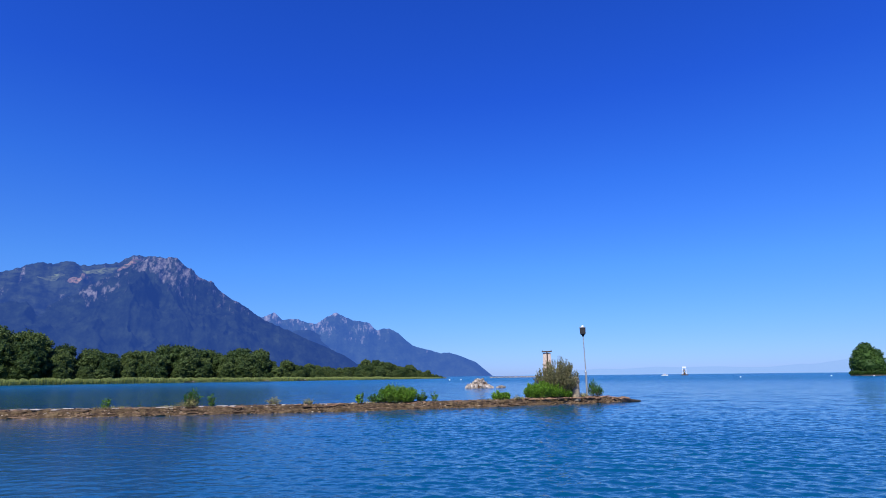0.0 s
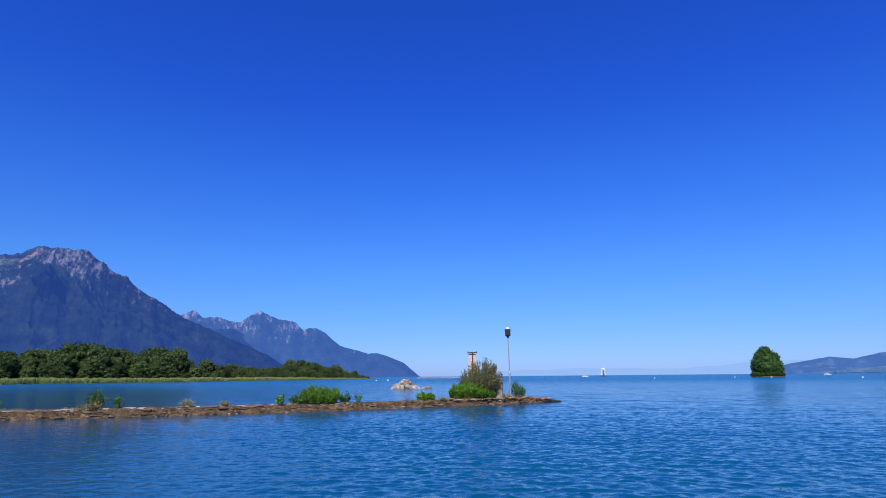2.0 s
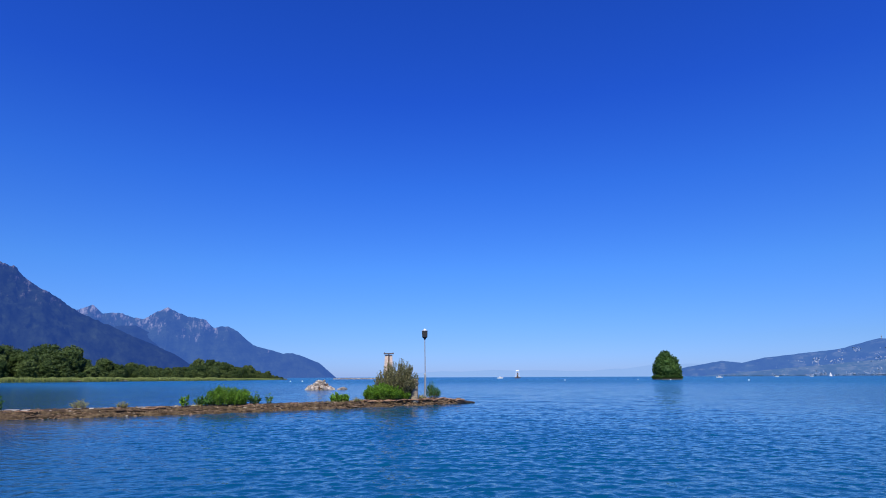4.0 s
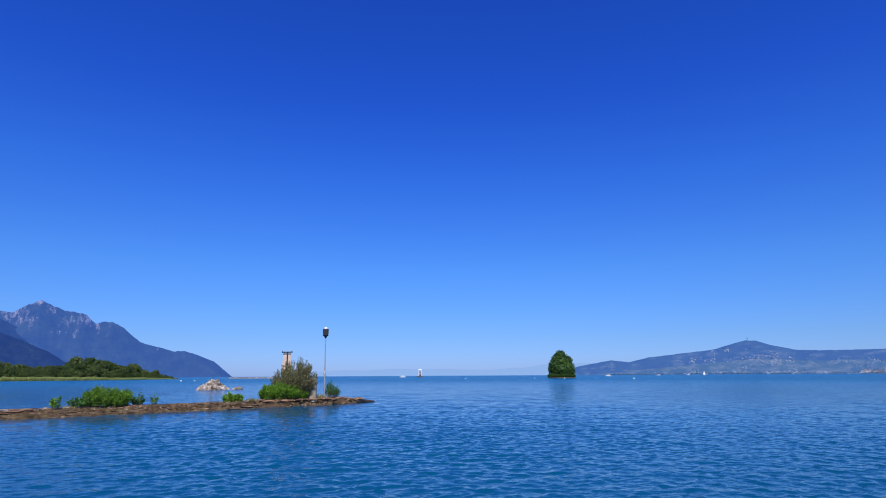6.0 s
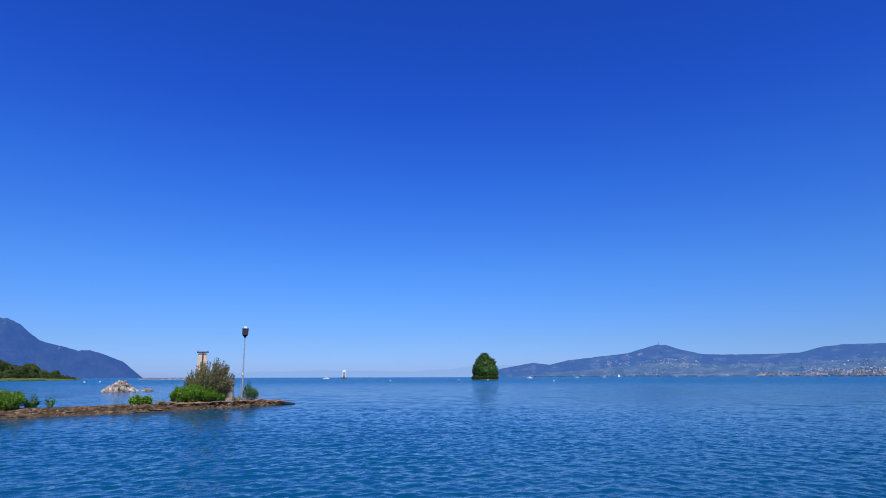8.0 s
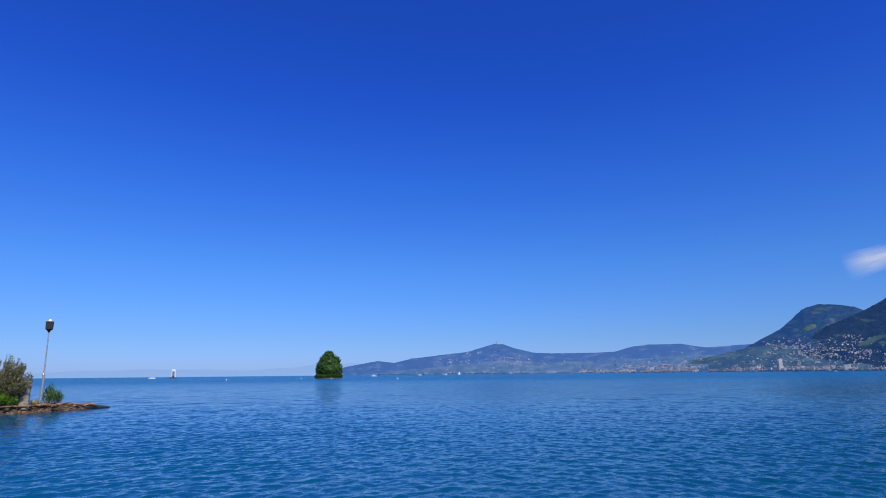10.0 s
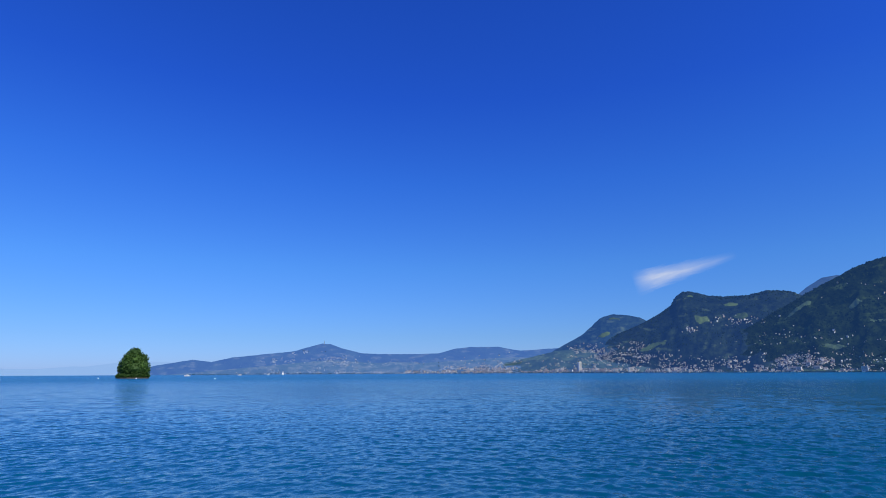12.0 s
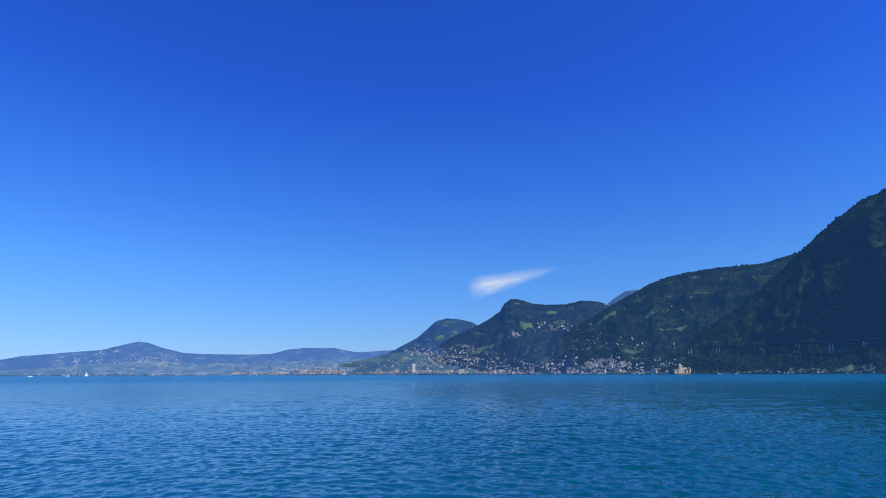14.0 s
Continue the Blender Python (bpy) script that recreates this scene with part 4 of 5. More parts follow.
plant("weed", on_mole(-0.25), "bare dry weed stalk", 0.35, 0.75, 14, 5, 4, 0.10, 0.02, LEAF_DRY, "weed")
plant("bush", on_mole(1.25), "round bright green weed bush", 0.95, 0.75, 15, 40, 22, 0.15, 0.09, LEAF_BRIGHT)
plant("bush", on_mole(2.1), "round bright green weed bush", 0.8, 0.6, 16, 34, 20, 0.15, 0.09, LEAF_BRIGHT)
plant("grass_tuft", on_mole(3.3, 0.4), "short dry grass tuft", 0.6, 0.3, 17, 30, 4, 0.22, 0.03, LEAF_DRY, "grass", "dry grass tufts")
for _at, _back, _w, _h, _seed, _n in ((4.6, 0.9, 1.3, 1.15, 18, 90), (5.6, 0.8, 1.6, 1.35, 28, 110), (6.7, 0.6, 1.6, 1.15, 19, 110), (7.6, 0.6, 1.2, 0.85, 20, 70)):
    plant("nettle_patch", on_mole(_at, _back), "dense bright green nettle patch at the shrub's foot", _w, _h, _seed, _n, 46, 0.24, 0.045, LEAF_BRIGHT, "bush", "nettle patches", upright=1.1)
plant("shrub", on_mole(6.75, 1.5), "tall olive-green willow shrub with bare twigs", 3.7, 3.3, 21, 430, 60, 0.13, 0.048, LEAF_OLIVE, "shrub", upright=0.8, lean=0.10)
plant("reed_tuft", on_mole(10.3, 0.8), "green reed tuft beside the signal pole", 1.0, 1.25, 22, 40, 9, 0.42, 0.04, LEAF_MID, "reeds", upright=1.6)
plant("reed_tuft", on_mole(10.8, 1.0), "short green reed tuft near the tip", 0.7, 0.8, 23, 24, 8, 0.32, 0.04, LEAF_MID, "reeds", upright=1.6)
plant("grass_tuft", on_mole(9.3, 0.5), "dry yellow grass at the pole's foot", 0.9, 0.4, 24, 40, 5, 0.25, 0.03, LEAF_DRY, "grass", "dry grass tufts")


def lathe(bm, profile, sides=28):
    rings = [[bm.verts.new((r * math.cos(2 * math.pi * k / sides), r * math.sin(2 * math.pi * k / sides), z)) for k in range(sides)] for r, z in profile]
    for a, b in zip(rings, rings[1:]):
        for k in range(sides):
            bm.faces.new((a[k], a[(k + 1) % sides], b[(k + 1) % sides], b[k]))
    bm.faces.new(rings[0][::-1])
    bm.faces.new(rings[-1])
    return bm


post = thing("stone_post", on_mole(8.62, 0.5) @ Matrix.Diagonal((0.80, 0.80, 1.03, 1)), "weathered round stone mooring post with moulded cap", "post")
part("base", lathe(bmesh.new(), [(0.46, -0.2), (0.46, 0.22), (0.44, 0.26)]), POST_STONE, post)
part("shaft", lathe(bmesh.new(), [(0.42, 0.26), (0.41, 0.7), (0.40, 1.12)]), POST_STONE, post)
part("cap", lathe(bmesh.new(), [(0.40, 1.12), (0.47, 1.16), (0.47, 1.28), (0.41, 1.33), (0.40, 1.46), (0.34, 1.54), (0.1, 1.60)]), POST_STONE, post, "moulded stone cap")

pylon = thing("concrete_pylon", on_mole(6.15, 2.9, 0.0), "tapered pinkish concrete pylon with a rusty steel frame", "pylon")
part("shaft", box(bmesh.new(), -0.44, 0.44, -0.36, 0.36, 0, 4.0, 0.30, 0.03), PLASTER, pylon)
part("plinth", box(bmesh.new(), -0.9, 0.9, -0.8, 0.8, -0.8, 0.5, 0.05, 0.03), CONCRETE, pylon)
_bm = bmesh.new()
tube(_bm, [(0.02, -0.50, 0.0), (0.02, -0.36, 4.12)], [0.05, 0.045], 8)
part("upright", _bm, RUST, pylon, "rusty steel upright")
_bm = bmesh.new()
tube(_bm, [(-0.40, -0.36, 4.08), (0.42, -0.36, 4.10)], [0.05, 0.05], 8)
part("crossbar", _bm, RUST, pylon, "rusty steel crossbar")
for sx in (-0.36, 0.36):
    _bm = bmesh.new()
    tube(_bm, [(sx, -0.36, 4.08), (sx, -0.36, 4.22)], [0.03, 0.02], 6)
    part("pin", _bm, RUST, pylon)

signal = thing("signal_pole", on_mole(9.66, 0.9, MOLE_TOP - 0.1) @ pose(0, 0, 0, 0, -0.5, 0), "grey steel signal pole with a black box on top", "pole")
_bm = bmesh.new()
tube(_bm, [(0, 0, 0), (0.02, 0, 2.05)], [0.085, 0.075], 12)
part("sleeve", _bm, STEEL, signal, "thicker grey steel sleeve")
_bm = bmesh.new()
tube(_bm, [(0.02, 0, 2.0), (0, 0, 5.05)], [0.045, 0.036], 10)
part("pole", _bm, STEEL, signal)
part("collar", lathe(bmesh.new(), [(0.085, 2.02), (0.095, 2.06), (0.06, 2.16)], 14), STEEL, signal)
part("funnel", lathe(bmesh.new(), [(0.05, 4.88), (0.11, 5.0), (0.19, 5.08)], 14), BLACK, signal)
part("black_box", box(bmesh.new(), -0.22, 0.22, -0.22, 0.22, 5.08, 5.60, -0.08, 0.02), BLACK, signal, "black boxed day mark")
part("lid", box(bmesh.new(), -0.25, 0.25, -0.25, 0.25, 5.60, 5.64, 0, 0.01), STEEL, signal, "pale metal lid")
# white knob added where a gull sits on the box
part("white_knob", lathe(bmesh.new(), [(0.12, 5.64), (0.13, 5.72), (0.07, 5.77), (0.03, 5.79)], 14), WHITE, signal, "small white knob in place of a sitting gull")

# driftwood heaped near the tip
_rng = random.Random(9)
_logs = []
for k in range(5):
    bm = bmesh.new()
    n = 5
    tube(bm, [(-0.5 + i / (n - 1), _rng.uniform(-0.05, 0.05), _rng.uniform(-0.03, 0.03)) for i in range(n)],
         [_rng.uniform(0.025, 0.05) for _ in range(n)], 7)
    _logs.append(bm_mesh("driftwood", bm))
for k in range(85):
    bearing = _rng.uniform(4.0, 12.6) if k < 72 else _rng.uniform(-30, 3)
    x, y = mole_at(mole_bearing(bearing, 0.7), _rng.uniform(0.15, 1.2))
    ob = part("driftwood", _logs[k % 5], DRIFTWOOD,
              m=pose(float(x), float(y), MOLE_TOP + _rng.uniform(-0.03, 0.04) - max(0, bearing - 11) * 0.1, _rng.uniform(0, 90), _rng.uniform(-6, 6), _rng.uniform(0, 50))
              @ Matrix.Diagonal((_rng.uniform(0.6, 1.9), _rng.uniform(0.7, 1.4), _rng.uniform(0.7, 1.4), 1)))
    tagged(ob, "reddish brown driftwood log on the breakwater", "driftwood", "driftwood on the breakwater")
_bm = bmesh.new()
tube(_bm, [(-1.1, 0, 0.1), (0, 0.05, 0.09), (1.3, 0, 0.02)], [0.2, 0.17, 0.08], 9)
_tip = part("sunken_log", _bm, DARK_WOOD, m=pose(11.9, 49.9, 0.0, 0, 0, 35))
tagged(_tip, "dark wet log lying in the water at the tip", "log")


# ---- rock heap ----
def boulder_mesh(seed, sub=2):
    bm = bmesh.new()
    bmesh.ops.create_icosphere(bm, subdivisions=sub, radius=1)
    off = Vector((seed * 7.3, seed * 1.7, 0))
    for v in bm.verts:
        n = noise.noise(v.co * 1.1 + off) * 0.45 + noise.noise(v.co * 2.6 + off) * 0.18
        c = v.co * (1 + n)
        v.co = Vector((round(c.x * 3.2) / 3.2 * 0.45 + c.x * 0.55, round(c.y * 3.2) / 3.2 * 0.45 + c.y * 0.55, round(c.z * 3.2) / 3.2 * 0.45 + c.z * 0.55))
    return bm_mesh("boulder", bm)


_boulders = [boulder_mesh(k + 1, 1) for k in range(9)]
heap = thing("rock_heap", at(-0.45, 110), "heap of pale grey-beige boulders in the water", "rocks")
_rng = random.Random(12)
for k in range(170):
    a, q = _rng.uniform(0, 6.283), math.sqrt(_rng.random())
    hgt = 1.75 * (1 - q ** 1.4) * (0.75 if math.cos(a) * q > 0.4 else 1.0)
    s = _rng.uniform(0.14, 0.42)
    part("boulder", _boulders[k % 9], BOULDER, heap,
         m=pose(math.cos(a) * q * 2.5, math.sin(a) * q * 2.0, hgt * _rng.uniform(0.75, 1.0) - 0.05, _rng.uniform(0, 360), _rng.uniform(0, 360), _rng.uniform(0, 360))
         @ Matrix.Diagonal((s * 1.2, s, s * 0.85, 1)))
part("boulder", _boulders[2], WHITE, heap, "white boulder at the front of the heap", m=pose(0.9, -2.3, 0.15, 10, 20, 30) @ Matrix.Diagonal((0.75, 0.55, 0.42, 1)))
# dark core added inside the heap, imitating shade in the gaps
_bm = bmesh.new()
bmesh.ops.create_icosphere(_bm, subdivisions=3, radius=1)
for v in _bm.verts:
    v.co = Vector((v.co.x * 2.1, v.co.y * 1.6, v.co.z * 1.2)) * (1 + 0.2 * noise.noise(v.co * 2))
part("rubble", _bm, EARTH, heap, "dark inner core that stands in for shade between the boulders")
for bx, bz, s in ((1.75, 0.1, 0.55), (1.45, 0.0, 0.4)):
    ob = part("boulder", _boulders[4], BOULDER, m=at(bx, 109.5, bz, 20) @ Matrix.Diagonal((s * 1.5, s, s * 0.8, 1)))
    tagged(ob, "single low boulder beside the rock heap", "rock", "outlying boulders")

# ---- far stone jetty ----
_b = np.linspace(0.6, 6.2, 160)
_B, _K = np.meshgrid(_b, np.arange(5), indexing="ij")
_R = 700 + np.array([-4, -2, 0, 2, 4])[_K]
_Z = np.array([-0.6, 0.7, 1.1, 0.7, -0.6])[_K] + 0.5 * (fbm(_B * 9, _K * 2.0, 3, 3) - 0.5)
jetty = new("jetty", grid_mesh("jetty", *polar(_B, _R), _Z, False))
jetty.data.materials.append(BOULDER)
tagged(jetty, "low pale stone jetty far out", "jetty", kind="structure")
_rng = random.Random(14)
for k in range(90):
    s = _rng.uniform(0.35, 0.8)
    x, y = polar(_rng.uniform(0.6, 6.2), 700 + _rng.uniform(-3, 2))
    part("boulder", _boulders[k % 7], BOULDER, jetty, m=pose(float(x), float(y), _rng.uniform(0.2, 0.8), _rng.uniform(0, 360), 0, _rng.uniform(0, 360)) @ Matrix.Diagonal((s * 1.5, s, s, 1)))

# ---- wooded shore with reeds ----
BANK = [(-75, 330), (-46, 345), (-40, 355), (-28, 400), (-19, 440), (-12, 500), (-8, 545), (-5, 600), (-3.4, 640)]


def bank(b):
    return np.interp(b, *np.array(BANK, float).T)


_b = np.linspace(-75, -3.6, 120)
_B, _K = np.meshgrid(_b, np.arange(5), indexing="ij")
_R = bank(_B) + np.array([-2, 0.5, 3, 120, 700])[_K] * np.clip((-3.3 - _B) / 3, 0.05, 1)
land = new("ground", grid_mesh("ground", *polar(_B, _R), np.array([-0.8, 0.05, 0.3, 0.8, 1.0])[_K]))
land.data.materials.append(EARTH)
tagged(land, "flat marshy shore under reeds and trees", "shore", kind="structure")

_g = np.random.default_rng(3)
_n = 42000
_b = _g.uniform(-50, -3.8, _n)
_dep = _g.uniform(0, 1, _n) ** 1.3 * np.interp(_b, [-50, -12, -3.8], [17, 14, 4])
_x, _y = polar(_b, bank(_b) + _dep)
_h = np.interp(_b, [-50, -30, -10, -3.8], [3.2, 3.1, 2.5, 1.1]) * _g.uniform(0.7, 1.05, _n) * (0.85 + 0.3 * vnoise(_b * 3, _b * 0, 3))
_w = _g.uniform(0.05, 0.13, _n)
_t = _g.uniform(0, np.pi, _n)
_p = np.stack([_x, _y, np.zeros(_n)], 1)
_s = np.stack([np.cos(_t) * _w, np.sin(_t) * _w, np.zeros(_n)], 1)
_lean = np.stack([_g.normal(0, 0.25, _n), _g.normal(0, 0.25, _n), _h], 1)
_v = np.stack([_p - _s, _p + _s, _p + _lean + _s * 0.5, _p + _lean * 0.98 - _s * 0.5], 1).reshape(-1, 3)
_f = np.arange(_n * 4).reshape(-1, 4)
reeds = part("reed_bed", mesh("reed_bed", _v, _f.tolist()), LEAF_REED)
tagged(reeds, "green reed bed along the shore", "reeds", kind="stuff")

TREE_TOPS = [(-60, 31.5), (-41, 32.5), (-39.5, 33.2), (-37.6, 30.0), (-36.5, 21.8), (-35, 20.7), (-33.5, 20.7), (-31.6, 19.5), (-30, 23), (-28.6, 27), (-26.8, 25.3),
             (-25.2, 21.8), (-23.6, 24.1), (-22.3, 27), (-21.2, 24.1), (-20, 17.3), (-18, 15.1), (-16, 12.4), (-14, 10.3), (-12.6, 11.9), (-11.4, 17.3), (-10.6, 19.4),
             (-9.4, 16.2), (-7.4, 14), (-6.2, 9.7), (-5.2, 5.4), (-4.4, 3.2)]
_rng = random.Random(21)
_kinds = [tree(at(-44 + k * 1.7, 395), 20, 13 + k % 3 * 2, 30 + k, "broad dark green deciduous tree behind the reed bed", LEAF_TREE, "shore wood")
          for k in range(5)]
b, row = -49.0, 0
while b < -4.3:
    top = float(np.interp(b, *np.array(TREE_TOPS, float).T))
    for depth, keep, cut in ((15, 0.95, 0.40), (20, 0.9, 0.60), (26, 0.95, 0.80), (38, 0.98, 1.0), (54, 0.9, 1.04)):
        if _rng.random() < keep:
            bb = b + _rng.uniform(-0.5, 0.5)
            h = top * cut * _rng.uniform(0.82, 1.04)
            near = min(1.0, (-3.9 - bb) / 3)
            wide = h / 20 * (_rng.uniform(1.0, 1.4) if cut > 0.5 else _rng.uniform(1.3, 1.8))
            copy_thing(_kinds[_rng.randrange(5)], at(bb, float(bank(bb)) + max(depth * near, 1.5), 0.2, _rng.uniform(0, 360))
                       @ Matrix.Diagonal((wide, wide, h / 20, 1)))
    b += max(top * 0.46, 3.0) / float(bank(b)) * 57.3
for k, ob in enumerate(_kinds):
    bb = -48.2 + k * 2.1
    ob.matrix_basis = at(bb, float(bank(bb)) + 28, 0.2, 40 * k)


def punt(m, group):
    ob = thing("punt", m, "flat dark wooden punt moored by the reeds", "boat", group)
    bm = bmesh.new()
    box(bm, -3.2, 3.2, -0.8, 0.8, -0.1, 0.5, -0.08, 0.05)
    for v in bm.verts:
        if abs(v.co.x) > 2.6 and v.co.z < 0.2:
            v.co.z += 0.25
    part("hull", bm, DARK_WOOD, ob)
    part("thwart", box(bmesh.new(), -1.0, 0.4, -0.75, 0.75, 0.5, 0.62), DRIFTWOOD, ob)
    part("cover", box(bmesh.new(), 1.0, 2.6, -0.7, 0.7, 0.5, 0.95, 0.2, 0.08), CONCRETE, ob, "pale tarpaulin cover")
    return ob


for bx in (-27.1, -20.7, -17.3):
    punt(at(bx, float(bank(bx)) - 6, 0, 4), "moored punts")


# ---- island with its great tree ----
ISLE = at(31.93, 430)
isle = thing("island", ISLE, "tiny walled island in the lake", "island", kind="structure")
part("wall", lathe(bmesh.new(), [(9.7, -0.6), (9.5, 0.4), (9.3, 0.5), (8.9, 0.5)], 40), BARK, isle)
part("turf", lathe(bmesh.new(), [(9.0, 0.4), (6.0, 0.9), (0.2, 1.1)], 30), EARTH, isle)
great = thing("plane_tree", ISLE @ pose(0, 0, 0.8), "huge dense dark green tree filling the island", "tree")
part("trunk", trunk_mesh(16, 0.7, 77, 9, 0.25), BARK, great)
part("crown", crown_mesh("crown", [((-0.4, 0, 10.6), (6.4, 6.2, 6.0)), ((-3.6, -1, 7.0), (5.4, 6, 5.6)), ((4.2, -1, 6.4), (5.0, 6, 5.4)),
                                   ((-0.3, 0, 14.9), (4.2, 4.0, 3.6)), ((4.3, 0, 11.0), (3.7, 4, 3.8)), ((0.5, -4.2, 5.0), (6.5, 4, 4.5)),
                                   ((-5.6, 1, 4.4), (3.6, 4, 4.0)), ((6.2, 0, 3.8), (3.4, 4, 3.4)), ((-4.0, 0, 11.8), (3.0, 3.5, 3.0)),
                                   ((0.5, 3.5, 9), (5, 4, 5)), ((-2.2, -3.5, 8.6), (3.0, 2.4, 2.8)), ((2.6, -3.6, 8.2), (2.8, 2.4, 2.6)),
                                   ((0.2, -3.0, 12.4), (2.6, 2.2, 2.4))], 7000, 0.85, 78, 0.82), LEAF_ISLAND, great)
_rng = random.Random(31)
for k in range(16):
    a = k / 16 * 6.283
    plant("shrub", ISLE @ pose(math.cos(a) * 8.1, math.sin(a) * 8.1, 0.4), "rounded green shrub overhanging the island's wall", 3.8, _rng.uniform(1.8, 2.9), 90 + k, 34, 26, 0.8, 0.6,
          LEAF_ISLAND, "shrub", "island shrubs")

# ---- lake marks and boats ----
mark = thing("lake_tower", at(18.33, 700) @ Matrix.Diagonal((0.72, 0.72, 1, 1)), "white steel lake tower on a dark platform", "tower")
part("platform", box(bmesh.new(), -4.6, 4.6, -4.6, 4.6, 0.6, 1.6, 0, 0.1), RUST, mark, "dark rusty platform")
for sx, sy in ((-3.6, -3.6), (3.6, -3.6), (-3.6, 3.6), (3.6, 3.6)):
    _bm = bmesh.new()
    tube(_bm, [(sx, sy, -2), (sx, sy, 0.8)], [0.45, 0.45], 10)
    part("pile", _bm, RUST, mark)
    _bm = bmesh.new()
    tube(_bm, [(sx * 0.85, sy * 0.85, 1.4), (sx * 0.62, sy * 0.62, 9.2)], [0.30, 0.24], 8)
    part("leg", _bm, WHITE, mark)
for sy in (-2.6, 2.6):
    _bm = bmesh.new()
    tube(_bm, [(-2.9, sy, 1.8), (2.4, sy, 6.6)], [0.16, 0.16], 6)
    tube(_bm, [(2.9, sy, 1.8), (-2.4, sy, 6.6)], [0.16, 0.16], 6)
    part("brace", _bm, WHITE, mark)
part("cabin", box(bmesh.new(), -1.5, 1.5, -1.5, 1.5, 1.6, 6.8, 0.25, 0.1), RUST, mark, "dark red-brown inner cabin")
part("top_deck", box(bmesh.new(), -2.5, 2.5, -2.5, 2.5, 8.5, 9.8, 0.08, 0.1), WHITE, mark, "white boxed top")


def motorboat(m, label, group=""):
    ob = thing("motorboat", m, label, "boat", group)
    bm = bmesh.new()
    n = 9
    rings = []
    for i in range(n):
        t = i / (n - 1)
        w = 1.35 * (1 - max(0, t - 0.45) ** 1.6 * 2.3)
        w = max(w, 0.05)
        x = -4 + 8 * t
        rings.append([bm.verts.new(p) for p in ((x, -w, 1.0 + 0.35 * t), (x, -w * 0.75, -0.2), (x, w * 0.75, -0.2), (x, w, 1.0 + 0.35 * t))])
    for a, c in zip(rings, rings[1:]):
        for k in range(4):
            bm.faces.new((a[k], a[(k + 1) % 4], c[(k + 1) % 4], c[k]))
    bm.faces.new(rings[0][::-1])
    bm.faces.new(rings[-1])
    bmesh.ops.recalc_face_normals(bm, faces=list(bm.faces))
    part("hull", bm, WHITE, ob)
    part("cabin", box(bmesh.new(), -1.6, 1.6, -0.95, 0.95, 1.0, 2.3, 0.18, 0.08), WHITE, ob)
    part("windscreen", box(bmesh.new(), -1.35, 1.52, -0.97, 0.97, 1.5, 2.0, 0.1, 0.02), GLASS_DARK, ob, "dark tinted windscreen")
    bm = bmesh.new()
    tube(bm, [(-2.2, 0, 1.0), (-2.2, 0, 3.0)], [0.04, 0.03], 6)
    part("mast", bm, STEEL, ob)
    return ob


motorboat(at(16.65, 800, 0, 12), "white motorboat lying out on the lake")
_mb = motorboat(at(36.2, 900, 0, 170), "small white motorboat near the island", "small boats")
for bx, rr, tn in ((40.6, 1500, 10), (43.1, 1700, 160), (100.6, 1650, 20), (101.2, 1650, 185), (101.9, 1645, 10), (109.9, 1500, 175), (76.5, 2300, 5), (80.2, 2200, 170)):
    copy_thing(_mb, at(bx, rr, 0, tn))

sail = thing("sailboat", at(44.42, 2300, 0, 30), "white sailboat with its sail up", "boat")
_bm = bmesh.new()
box(_bm, -4.2, 4.2, -1.1, 1.1, -0.3, 1.0, -0.12, 0.1)
part("hull", _bm, WHITE, sail)
_bm = bmesh.new()
tube(_bm, [(0.4, 0, 0.8), (0.4, 0, 14.0)], [0.09, 0.06], 8)
part("mast", _bm, STEEL, sail)
for nm, pts in (("mainsail", [(0.2, 0, 1.8), (-3.8, 0.3, 1.9), (0.3, 0.05, 13.5)]), ("jib", [(0.6, 0, 12.0), (4.2, 0, 1.2), (0.9, 0.35, 1.5)])):
    _bm = bmesh.new()
    va = [_bm.verts.new(p) for p in pts]
    vb = [_bm.verts.new((p[0], p[1] + 0.06, p[2])) for p in pts]
    _bm.faces.new(va), _bm.faces.new(vb[::-1])
    for k in range(3):
        _bm.faces.new((va[k], vb[k], vb[(k + 1) % 3], va[(k + 1) % 3]))
    bmesh.ops.recalc_face_normals(_bm, faces=list(_bm.faces))
    part(nm, _bm, WHITE, sail)

_buoy = thing("mooring_buoy", at(29.4, 420), "white round mooring buoy floating on the lake", "buoy", "mooring buoys")
part("float", lathe(bmesh.new(), [(0.12, -0.25), (0.34, -0.05), (0.40, 0.15), (0.30, 0.38), (0.10, 0.46)], 16), WHITE, _buoy)
part("ring", lathe(bmesh.new(), [(0.05, 0.44), (0.09, 0.5), (0.09, 0.56), (0.04, 0.6)], 10), STEEL, _buoy)
for bx, rr in ((22.8, 360), (-3.3, 330), (-2.2, 340), (7.4, 300), (32.2, 380), (38.5, 330)):
    copy_thing(_buoy, at(bx, rr))


